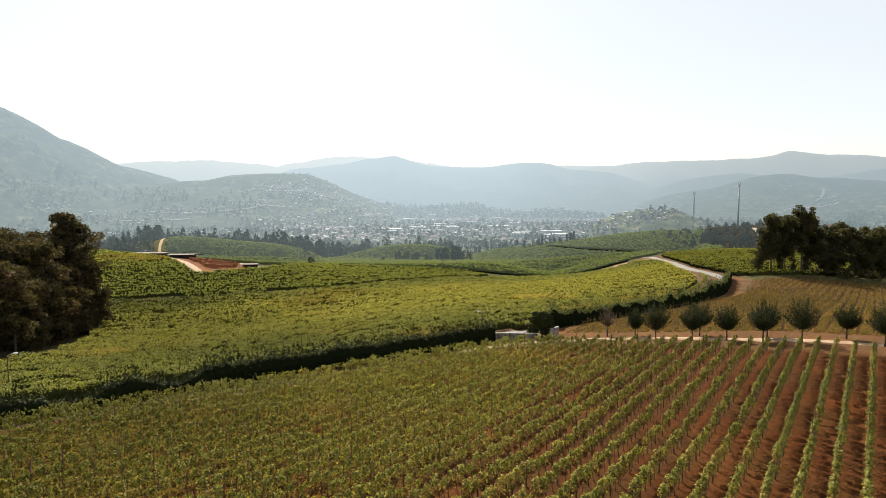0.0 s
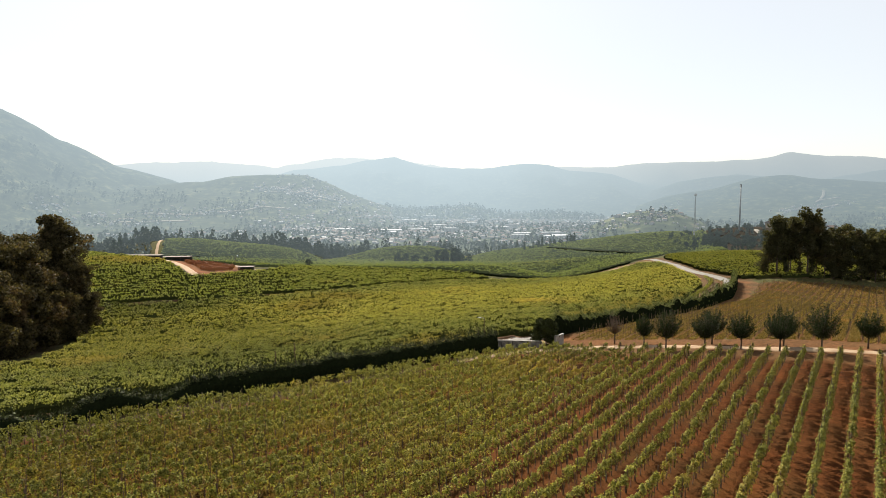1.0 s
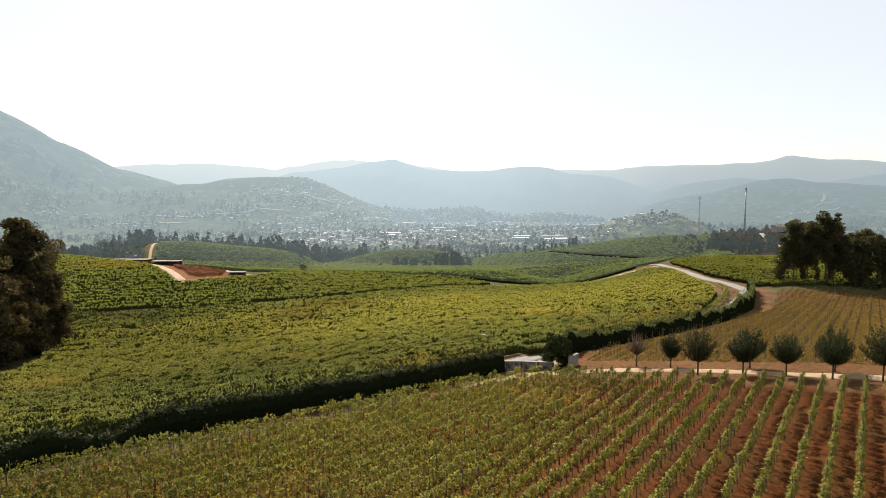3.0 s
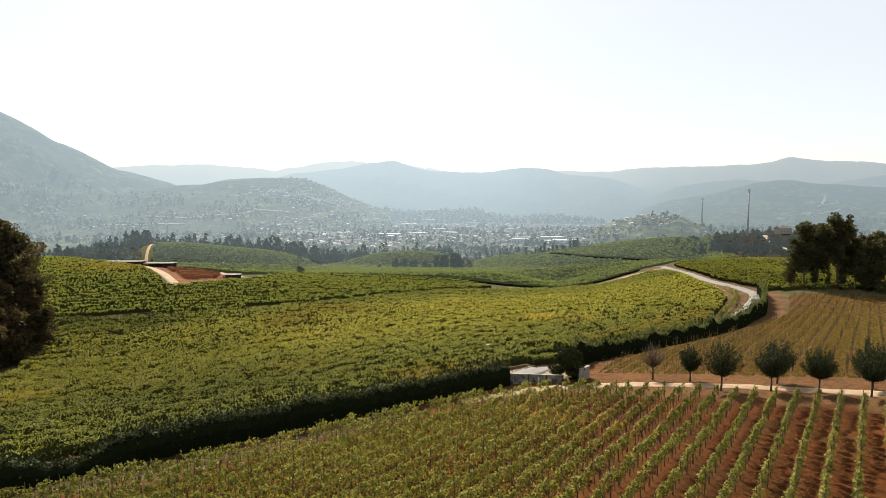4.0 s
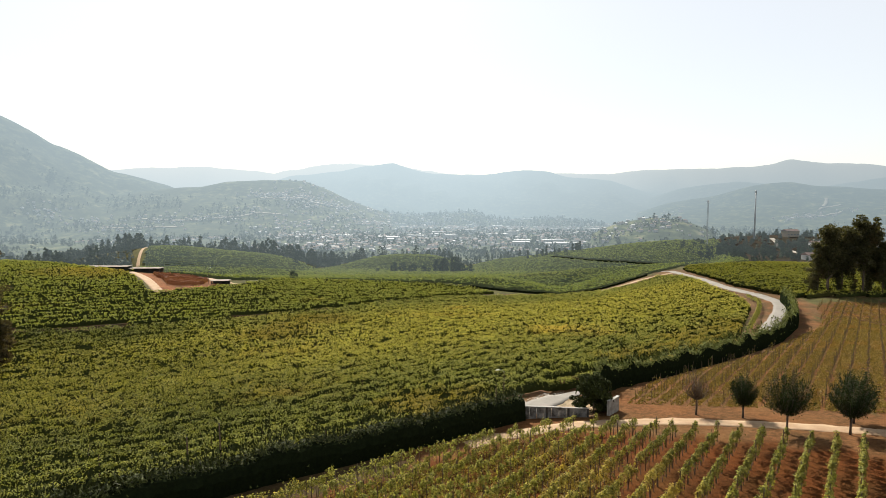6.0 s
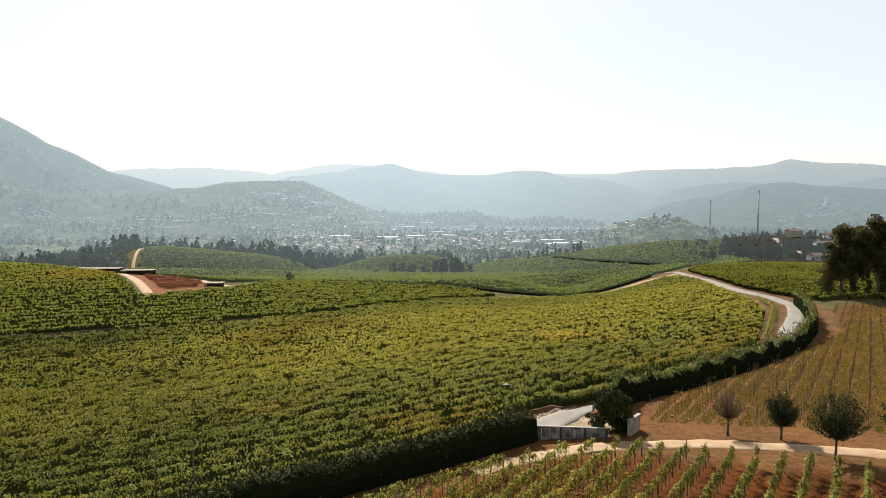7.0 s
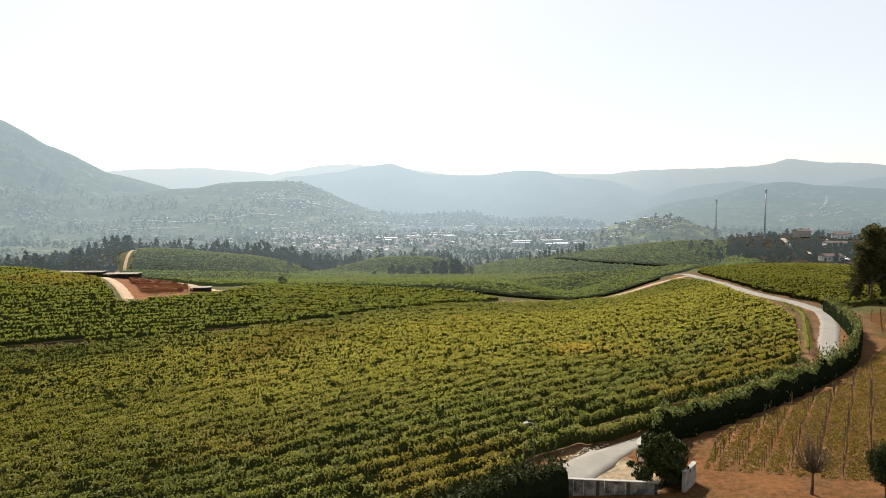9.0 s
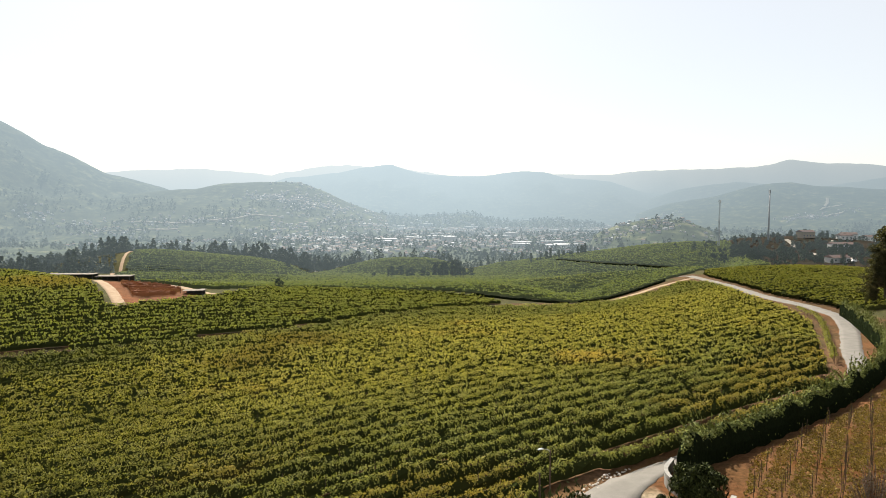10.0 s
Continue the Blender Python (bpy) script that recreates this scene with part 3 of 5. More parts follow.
def build_ground():
    fine = np.radians(np.arange(-47, 47.01, 0.25))
    coarse = np.radians(np.arange(50, 311, 4.0))
    az = np.r_[fine, coarse]
    r = 6.0 * 1.0152 ** np.arange(447)
    r = r[r < 4960]
    rr, aa = np.meshgrid(r, az, indexing="ij")
    x, y = rr * np.sin(aa), rr * np.cos(aa) - 45.0
    z = ground_z(x.ravel(), y.ravel()).reshape(x.shape)
    nr, na = x.shape
    i, j = np.meshgrid(np.arange(nr - 1), np.arange(na), indexing="ij")
    k = (j + 1) % na
    f = np.stack([i * na + j, i * na + k, (i + 1) * na + k, (i + 1) * na + j], -1).reshape(-1, 4)[:, ::-1]
    verts = np.stack([x, y, z], -1).reshape(-1, 3)
    me = faces_mesh("ground", verts, f, True)
    # soils
    xf, yf = verts[:, 0], verts[:, 1]
    c = np.tile((0.10, 0.095, 0.04), (len(verts), 1))
    n1, n2 = waves(xf, yf, 14.0, 11), waves(xf, yf, 60.0, 12)

    def lay(mask, a, b, noise_):
        t = np.clip(0.5 + noise_, 0, 1)[:, None]
        c[mask] = (np.array(a) * (1 - t) + np.array(b) * t)[mask]

    near = (np.hypot(xf, yf) < 520) & (yf > -60)
    red = smooth(-30, 45, xf + 0.35 * (yf - 60))
    lay(inside(NEAR_FIELD, xf, yf) | ((yf < 60) & (np.abs(xf) < 140)), (0.115, 0.038, 0.011), (0.092, 0.042, 0.013), n1 * 0.8 - red * 0.6 + 0.4)
    # soil darkened between these rows: part of their shade is in the colour
    lay(inside(FIELD_A, xf, yf) | inside(FIELD_B, xf, yf), (0.05, 0.04, 0.018), (0.10, 0.055, 0.028), n1)
    lay(inside(FIELD_D, xf, yf), (0.17, 0.12, 0.06), (0.12, 0.11, 0.04), n1)
    lay(inside(FIELD_C, xf, yf), (0.09, 0.10, 0.035), (0.12, 0.11, 0.05), n2)
    lay(inside(FIELD_YOUNG, xf, yf), (0.15, 0.06, 0.021), (0.105, 0.054, 0.018), 0.7 * n1 + 0.25 - 0.8 * smooth(14, 2, near_line(TRACK, xf, yf) - 3))
    lay(near & (near_line(ROAD, xf, yf) < 9.5) & (yf > 200), (0.17, 0.095, 0.05), (0.12, 0.08, 0.04), n1)
    lay(near & (near_line(BRANCH, xf, yf) < 9), (0.17, 0.095, 0.05), (0.12, 0.08, 0.04), n1)
    lay(inside(RED_PATCH, xf, yf), (0.24, 0.10, 0.05), (0.19, 0.09, 0.045), n1)
    lay((xf > 190) & (yf > 430) & (yf < 1000) & ~inside(FIELD_C, xf, yf) & ~inside(FIELD_D, xf, yf), (0.046, 0.036, 0.026), (0.030, 0.027, 0.018), n2)
    lay((near_line(ROAD, xf, yf) < 5.5) & (yf < 200) & (yf > 100), (0.22, 0.125, 0.07), (0.16, 0.095, 0.05), n1)
    lay(inside(LEFT_WOOD, xf, yf), (0.06, 0.045, 0.03), (0.10, 0.08, 0.045), n1)
    # dark brown soil by the left hedge, with part of the hedge's shadow painted in
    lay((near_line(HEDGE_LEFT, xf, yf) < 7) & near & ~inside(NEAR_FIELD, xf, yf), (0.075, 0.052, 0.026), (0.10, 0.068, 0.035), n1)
    lay(near & (near_line(HEDGE_RIGHT, xf, yf) < 5.5), (0.20, 0.095, 0.045), (0.15, 0.085, 0.04), n1)
    lay((np.hypot(xf - 26, yf - 115) < 11) & ~inside(NEAR_FIELD, xf, yf) & (xf > 14), (0.19, 0.086, 0.038), (0.155, 0.08, 0.035), n1)
    edge = near & (near_line(TRACK, xf, yf) < 8.0) & ~inside(NEAR_FIELD, xf, yf)
    lay(edge, (0.18, 0.083, 0.036), (0.15, 0.08, 0.035), n1)
    lay(np.hypot((xf - 16.4) * 1.0, (yf - 117.0) * 0.9) < 3.6, (0.42, 0.33, 0.23), (0.36, 0.27, 0.18), n1)
    c *= 0.62
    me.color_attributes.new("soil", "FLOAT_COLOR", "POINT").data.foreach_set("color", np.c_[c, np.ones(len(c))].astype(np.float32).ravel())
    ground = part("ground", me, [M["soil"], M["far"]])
    mid = np.arange(len(f)) // na
    me.polygons.foreach_set("material_index", (r[mid] > 800).astype(np.int32))
    return tagged(ground, "vineyard slopes falling to a hazy valley ringed by mountains", "ground", kind="structure")


build_ground()


def ribbon(name, line, width, material, label, category, lift=0.05, step=1.5, wobble=0.25, seed=1, swell=((0, 1), (1, 1))):
    """A road laid on the land, with soft uneven edges and a little camber."""
    q, d = along(line, step)
    n = np.stack([-d[:, 1], d[:, 0]], 1)
    rng = np.random.default_rng(seed)
    cols = np.array([-1.0, -0.96, -0.5, 0.0, 0.5, 0.96, 1.0])
    v = []
    for side in cols:
        w = width / 2 * side + (rng.normal(size=len(q)) * wobble * 0.5 if abs(side) > 0.9 else 0)
        p = q + n * (np.reshape(w, (-1, 1)) * np.interp(np.arange(len(q)) * step, *swell)[:, None])
        up = -0.25 if abs(side) == 1.0 else lift + 0.03 * (1 - side * side)
        v.append(np.c_[p, ground_z(p[:, 0], p[:, 1]) + up])
    v = np.stack(v, 1)
    m, w = v.shape[:2]
    i, j = np.meshgrid(np.arange(m - 1), np.arange(w - 1), indexing="ij")
    f = np.stack([i * w + j + 1, i * w + j, (i + 1) * w + j, (i + 1) * w + j + 1], -1).reshape(-1, 4)[:, ::-1]
    return tagged(part(name, faces_mesh(name, v, f, True), material), label, category, kind="structure")


ribbon("road", ROAD, 4.2, M["road"], "pale grey concrete estate road winding uphill between vines", "road", 0.07, swell=((0, 5, 10, 16, 60, 85, 120), (1.2, 1.15, 0.98, 0.8, 0.72, 0.85, 1.0)))
ribbon("road_branch", BRANCH, 4.0, M["dirt"], "sandy side road along the vineyard edge", "road", 0.07, seed=2)
ribbon("dirt_track", TRACK, 2.6, M["dirt"], "pale sandy farm track beside the hedge", "track", 0.03, wobble=0.4, seed=3)
ribbon("hill_road", [(-316, 670), (-311, 657), (-302, 632), (-289, 600), (-272, 560), (-253, 520), (-238, 490)], 2.8, M["dirt"], "sandy road up the far vineyard hill", "road", 0.3, 4.0, seed=4)
ribbon("farm_road", [(-150, 322), (-138, 306), (-124, 286), (-112, 268), (-104, 256)], 3.8, M["dirt"], "sandy farm road beside bare red soil", "road", 0.12, seed=5)
ribbon("farm_road", [(-139, 326), (-124, 321), (-112, 317), (-101, 304), (-92, 296), (-84, 297)], 4.5, M["dirt"], "sandy farm road to a small shed", "road", 0.12, seed=6)

# ---- vineyards ----


def row_points(poly, way, spacing, step, phase=0.0):
    """Stretches of vine rows inside an outline: lists of points."""
    d = np.array(way) / np.hypot(*way)
    n = np.array((-d[1], d[0]))
    p = np.array(poly, float)
    k0, k1 = math.floor((p @ n).min() / spacing), math.ceil((p @ n).max() / spacing)
    s = np.arange((p @ d).min(), (p @ d).max(), step)
    for k in range(k0, k1 + 1):
        q = s[:, None] * d + (k * spacing + phase) * n
        ok = inside(poly, q[:, 0], q[:, 1])
        cut = np.flatnonzero(np.diff(np.r_[0, ok.astype(int), 0]))
        for a, b in zip(cut[::2], cut[1::2]):
            if b - a > 4:
                yield q[a:b], n


def ridge_mesh(name, q, n, section, rng, rough=0.2):
    """A bumpy filler body along a row, beneath its leaves."""
    m = len(q)
    z = ground_z(q[:, 0], q[:, 1])
    cols = []
    for side, up in section:
        lat = side * (1 + rough * rng.normal(size=m))
        high = up * (1 + rough * 0.6 * rng.normal(size=m))
        p = q + n * lat[:, None]
        cols.append(np.c_[p, z + high])
    v = np.stack(cols, 1)
    w = v.shape[1]
    i, j = np.meshgrid(np.arange(m - 1), np.arange(w - 1), indexing="ij")
    return v.reshape(-1, 3), np.stack([i * w + j, (i + 1) * w + j, (i + 1) * w + j + 1, i * w + j + 1], -1).reshape(-1, 4)


def canopy(q, n, rng, per_m, step, half, low, high, size, lump=1.6, drop=1.0, arch=0.2, gaps=0.05, along_drift=0.4, bunch=1.0):
    """Leaves on arching shoots that spring from the wires of a row and hang to both sides, vine after vine."""
    length = (len(q) - 1) * step
    per = 7
    shoots = max(2, int(length * per_m / per))
    t0 = rng.uniform(0, length, shoots)
    vine = (t0 / lump).astype(int)
    t0 = np.clip((vine + 0.5 + (t0 / lump - vine - 0.5) * bunch) * lump, 0, length)
    count = vine.max() + 1
    strong, shift = rng.uniform(0.74, 1.1, count), rng.normal(size=count) * 0.13
    strong[rng.uniform(size=count) < gaps] = 0.45
    i = np.clip((t0 / step).astype(int), 0, len(q) - 2)
    vigour = strong[vine] + 0.16 * waves(q[i, 0], q[i, 1], 13.0, 77)
    keep = rng.uniform(size=shoots) < np.clip(vigour + 0.15, 0.1, 1)
    t0, vine, vigour = t0[keep], vine[keep], np.clip(vigour[keep], 0.35, 1.15)
    m = len(t0)
    side = np.where(rng.uniform(size=m) < 0.5, -1.0, 1.0)
    reach = half * rng.uniform(0.05, 1.25, m)
    start = low + (high - low) * vigour * rng.uniform(0.3, 1.0, m) ** 0.25
    fall = drop * rng.uniform(0.0, 1.0, m) * vigour
    drift = rng.normal(size=m) * along_drift
    s = np.sort(rng.uniform(0.05, 1, (m, per)), 1)
    lat = side[:, None] * reach[:, None] * s**0.75 + shift[vine][:, None] * half + rng.normal(size=(m, per)) * 0.05
    up = start[:, None] + arch * np.sin(np.pi * np.minimum(s * 1.3, 1)) * rng.uniform(0, 1, m)[:, None] - fall[:, None] * s**1.6 + rng.normal(size=(m, per)) * 0.05
    f = np.clip((t0[:, None] + drift[:, None] * s) / step, 0, len(q) - 1.001)
    i = f.astype(int)
    c = q[i] + (q[i + 1] - q[i]) * (f - i)[..., None] + n * lat[..., None]
    c, up, lat = c.reshape(-1, 2), np.maximum(up.ravel(), 0.12), lat.ravel()
    centres = np.c_[c, ground_z(c[:, 0], c[:, 1]) + up]
    out = np.c_[n * (np.sign(lat) * 0.8)[:, None] + rng.normal(size=(len(c), 2)) * 0.35, 0.25 + 1.0 * np.clip((up - low) / (high - low), 0, 1.1) ** 2]
    return leaves(centres, size, rng, out=out)


def stake_mesh():
    return Solid().tube([(0, 0, -0.3), (0.01, 0, 0.9), (0.0, 0.02, 2.4)], [0.042, 0.04, 0.034], 5).mesh("stake")


STAKE = stake_mesh()
STAKE.materials.append(M["stake"])


def trunks_mesh(name, pts, rng):
    v, f = [], []
    for k, (x, y, z) in enumerate(pts):
        b, t = 0.05, 0.03
        lx, ly = rng.normal(size=2) * 0.08
        for dz, rad, ox, oy in ((-0.2, b, 0, 0), (1.1, t, lx, ly)):
            v += [(x + ox + rad, y + oy, z + dz), (x + ox - rad * 0.5, y + oy + rad * 0.87, z + dz), (x + ox - rad * 0.5, y + oy - rad * 0.87, z + dz)]
        f += [(6 * k + a, 6 * k + b2, 6 * k + 3 + b2, 6 * k + 3 + a) for a, b2 in ((0, 1), (1, 2), (2, 0))]
    return faces_mesh(name, v, f)


def vine_rows(poly, way, spacing, label, group, style, seed):
    rng = np.random.default_rng(seed)
    stakes_left = [style.get("stakes", 0)]
    for q, n in row_points(poly, way, spacing, style["step"], style.get("phase", 0.0)):
        row = tagged(new("vine_row"), label, "vine row", group)
        far = np.hypot(*(q.mean(0) - (0, 30)))
        thin = np.clip(style["full"] / far, 0.45, 1.0)
        v, f = ridge_mesh("x", q, n, style["section"], rng, style["rough"])
        # dark solid that stands for the shade inside the canopy
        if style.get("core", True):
            part("shade_core", faces_mesh("shade_core", v, f), M[style["core_mat"]], row)
        close = np.hypot(q[:, 0], q[:, 1] - 50) < style.get("close", 0)
        cut = np.r_[0, np.flatnonzero(np.diff(close.astype(int))) + 1, len(q)]
        lf = []
        for i0, i1 in zip(cut[:-1], cut[1:]):
            if i1 - i0 > 2:
                e = 0.36 if close[i0] else thin ** -1.0
                lf.append(canopy(q[i0:i1], n, rng, style["per_m"] / e, style["step"], *style["shape"], style["size"] * np.sqrt(e), **style.get("habit", {})))
        part("foliage", leaf_mesh("foliage", np.concatenate(lf)), M[style["leaf"]], row)
        gap = max(1, int(round(style["trunk_gap"] / style["step"])))
        at = q[:: gap]
        pts = np.c_[at, ground_z(at[:, 0], at[:, 1])]
        part("vine_trunks", trunks_mesh("vine_trunks", pts, rng), M["bark"], row)["kind"] = "stuff"
        gap = max(1, int(round(style["stake_gap"] / style["step"])))
        at = q[gap // 2 :: gap] + rng.normal(size=(len(q[gap // 2 :: gap]), 2)) * 0.06
        z = ground_z(at[:, 0], at[:, 1])
        rest = []
        for (x, y), zz in zip(at, z):
            if stakes_left[0] > 0 and style["stake_if"](x, y):
                stakes_left[0] -= 1
                ob = new("stake", STAKE)
                ob.parent = row
                ob.matrix_basis = pose(x, y, zz, rng.normal() * 2, rng.normal() * 2, rng.uniform(0, 360))
            else:
                rest.append((x, y, zz))
        if rest:
            s = Solid()
            for x, y, zz in rest:
                s.tube([(x, y, zz - 0.2), (x + rng.normal() * 0.05, y + rng.normal() * 0.05, zz + style.get("stake_h", 2.1))], [0.045, 0.035], 4)
            part("far_stakes", s.mesh("far_stakes"), M["stake"], row)["kind"] = "stuff"


WAY_NEAR, WAY_A = (0.59, 0.807), (0.85, 0.527)
vine_rows(NEAR_FIELD, WAY_NEAR, 2.1, "trellised vine row, green turning yellow, on red soil", "rows of the near vineyard",
          dict(step=0.6, section=[(-0.12, 0.5), (0, 1.2), (0.12, 0.5)], rough=0.3, core=False, core_mat="vine_shade", leaf="vine_near", per_m=200, full=85, shape=(0.3, 0.45, 2.05), size=0.165,
               habit=dict(lump=1.2, drop=1.25, arch=0.3, gaps=0.07, along_drift=0.2, bunch=0.66), trunk_gap=1.2, stake_gap=2.4, stakes=300, stake_if=lambda x, y: y > 55), 21)
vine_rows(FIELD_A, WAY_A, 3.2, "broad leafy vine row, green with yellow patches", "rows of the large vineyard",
          dict(step=0.8, section=[(-0.24, 0.25), (-0.28, 1.1), (0, 1.6), (0.28, 1.1), (0.24, 0.25)], rough=0.25, core_mat="vine_shade", leaf="vine", close=128, phase=0.8, per_m=56, full=215, shape=(0.54, 0.6, 2.2), size=0.28,
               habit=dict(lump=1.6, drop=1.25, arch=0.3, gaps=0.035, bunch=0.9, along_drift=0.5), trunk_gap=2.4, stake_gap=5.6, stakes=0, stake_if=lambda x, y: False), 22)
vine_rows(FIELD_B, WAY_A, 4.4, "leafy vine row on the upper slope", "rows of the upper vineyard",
          dict(step=1.2, section=[(-0.38, 0.25), (-0.42, 1.2), (0, 1.6), (0.42, 1.2), (0.38, 0.25)], rough=0.16, core_mat="vine_shade", leaf="vine_upper", per_m=34, full=220, shape=(0.72, 0.7, 2.1), size=0.4,
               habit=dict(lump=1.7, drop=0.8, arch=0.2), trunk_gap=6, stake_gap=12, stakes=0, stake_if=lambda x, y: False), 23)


def edge_row(line, half, low, high, leaf, label, group, seed, per_m=60, size=0.17, **habit):
    """A single row of vines on wires that follows the rim of a field."""
    rng = np.random.default_rng(seed)
    q, d = along(line, 0.6)
    row = tagged(new("vine_row"), label, "vine row", group)
    parts = []
    for i in range(0, len(q) - 6, 5):
        n = np.array((-d[i][1], d[i][0]))
        parts.append(canopy(q[i : i + 6], n, rng, per_m, 0.6, half, low, high, size, lump=1.2, **habit))
    part("foliage", leaf_mesh("foliage", np.concatenate(parts)), M[leaf], row)
    for x, y in q[::4]:
        ob = new("stake", STAKE)
        ob.parent = row
        ob.matrix_basis = pose(x, y, gz(x, y), rng.normal() * 2, rng.normal() * 2, rng.uniform(0, 360))


edge_row([(-60, 44.5), (-47, 60.5), (-37.6, 70.5), (-25.6, 79.7), (-14.2, 88.6), (-1.8, 98.4), (5, 102.8)], 0.22, 0.9, 2.15, "vine_near", "thin trailing vine row on wires at the field's rim", "rows of the near vineyard", 24,
         drop=0.5, arch=0.5, gaps=0.15, along_drift=0.7)
edge_row([(70, 172.5), (78, 186), (87, 201), (95, 214.5), (102, 229), (106, 245)], 0.6, 0.5, 1.9, "vine_slope", "yellowing vine row along the estate road's bend", "rows of the large vineyard", 25, 110, 0.22, drop=0.9, gaps=0.12)


def far_vines(name, poly, way, spacing, step, leaf, label, seed, per_m=4.5, size=0.85, half=0.72, core="vine_shade", lanes=()):
    """Vine rows too far to pick apart; lanes: tracks that cut through them."""
    rng = np.random.default_rng(seed)
    vs, fs, n0, lf = [], [], 0, []
    for whole, n in row_points(poly, way, spacing, step):
        ok = np.ones(len(whole), bool)
        for lane in lanes:
            ok &= near_line(lane, whole[:, 0], whole[:, 1]) > 3.5
        cut = np.flatnonzero(np.diff(np.r_[0, ok.astype(int), 0]))
        for a, b in zip(cut[::2], cut[1::2]):
            if b - a < 4:
                continue
            q = whole[a:b]
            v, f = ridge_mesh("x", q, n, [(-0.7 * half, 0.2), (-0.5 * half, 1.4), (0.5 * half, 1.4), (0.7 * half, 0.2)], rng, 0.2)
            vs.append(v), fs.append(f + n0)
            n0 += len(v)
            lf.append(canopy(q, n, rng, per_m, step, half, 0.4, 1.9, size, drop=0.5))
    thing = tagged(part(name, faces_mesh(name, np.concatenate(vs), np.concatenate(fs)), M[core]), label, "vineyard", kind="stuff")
    part("foliage", leaf_mesh("foliage", np.concatenate(lf)), M[leaf], thing)["kind"] = "stuff"


LANES = [[(114, 654), (124, 624), (135, 596), (153, 573), (172, 557), (186, 546)]]
far_vines("hill_vineyard", FIELD_C, (0.96, 0.28), 4.0, 3.0, "vine_far", "green vine rows covering the rolling far hills", 31, 5.5, 0.8, 1.15, "vine_far_shade", lanes=LANES)
far_vines("dry_vineyard", [(-137, 314), (-108, 272), (-99, 284), (-103, 300), (-116, 311)], WAY_A, 2.4, 1.2, "dry_vine", "withered reddish vine rows on bare soil", 33, 2.0, 0.3, 0.22, "dry_vine")
far_vines("slope_vineyard", FIELD_D, (0.86, 0.5), 3.0, 1.6, "vine_slope", "yellowish green vine rows above the estate road", 32, 16.0, 0.5)


def young_field():
    rng = np.random.default_rng(41)
    stakes, plants, singles = Solid(), [], 300
    thing = tagged(new("young_vineyard"), "young vines on wooden stakes in dry grassy soil", "vineyard", kind="stuff")
    for q, n in row_points(FIELD_YOUNG, WAY_NEAR, 2.1, 1.4):
        q = q + rng.normal(size=q.shape) * 0.08
        z = ground_z(q[:, 0], q[:, 1])
        for (x, y), zz in zip(q, z):
            if rng.uniform() < 0.08:
                continue
            h = rng.uniform(1.2, 1.8)
            if singles > 0 and x < 62 and y < 140:
                singles -= 1
                ob = new("stake", STAKE)
                ob.parent = thing
                ob.matrix_basis = pose(x, y, zz, rng.normal() * 3, rng.normal() * 3, 0) @ Matrix.Scale(h / 1.9, 4)
            else:
                stakes.tube([(x, y, zz - 0.1), (x + rng.normal() * 0.05, y + rng.normal() * 0.05, zz + h)], [0.032, 0.026], 4)
            m = rng.integers(2, 8)
            c = np.c_[rng.normal(x, 0.11, m), rng.normal(y, 0.11, m), zz + rng.uniform(0.2, h + 0.1, m)]
            plants.append(leaves(c, 0.2, rng))
    part("far_stakes", stakes.mesh("far_stakes"), M["stake"], thing)["kind"] = "stuff"
    part("foliage", leaf_mesh("foliage", np.concatenate(plants)), M["young"], thing)["kind"] = "stuff"


young_field()


def tufts(name, label, poly, count, size, material, seed, bare=0.0):
    rg = np.random.default_rng(seed)
    p = np.array(poly, float)
    x, y = rg.uniform(p[:, 0].min(), p[:, 0].max(), count * 3), rg.uniform(p[:, 1].min(), p[:, 1].max(), count * 3)
    ok = inside(poly, x, y) & (rg.uniform(size=count * 3) < 0.75 + 0.5 * waves(x, y, 9.0, seed))
    if bare:
        side = (x * -WAY_NEAR[1] + y * WAY_NEAR[0]) / math.hypot(*WAY_NEAR) / 2.1
        ok &= np.abs(side - np.round(side)) * 2.1 > bare * rg.uniform(0.6, 1.2, count * 3)
    x, y = x[ok][:count], y[ok][:count]
    c = np.repeat(np.c_[x, y, ground_z(x, y) + size * 0.3], 3, 0) + rg.normal(size=(3 * len(x), 3)) * (size * 0.35, size * 0.35, 0.02)
    tagged(part(name, leaf_mesh(name, leaves(c, size, rg, 0.5, 0.45)), M[material]), label, "grass", kind="stuff")


tufts("dry_grass", "dry olive-brown grass tufts between the young vines", [(25, 117), (38, 111), (66, 95), (100, 90), (120, 130), (110, 200), (58, 146), (31, 127)], 105000, 0.22, "grass", 43, 0.3)
tufts("dry_grass", "dry yellowish grass between the far young vines", [(66, 95), (95, 78), (235, 165), (225, 258), (170, 238), (128, 230), (95, 186), (70, 157), (60, 148), (90, 150), (100, 100)], 30000, 0.38, "grass", 45, 0.3)
tufts("weeds", "dry weeds between the near vine rows", [(-56, 46), (-48, 60), (-14, 88), (5, 103), (18, 104), (14, 80), (2, 58), (-8, 38), (-60, 38)], 52000, 0.26, "weed", 44)

# ---- hedges ----


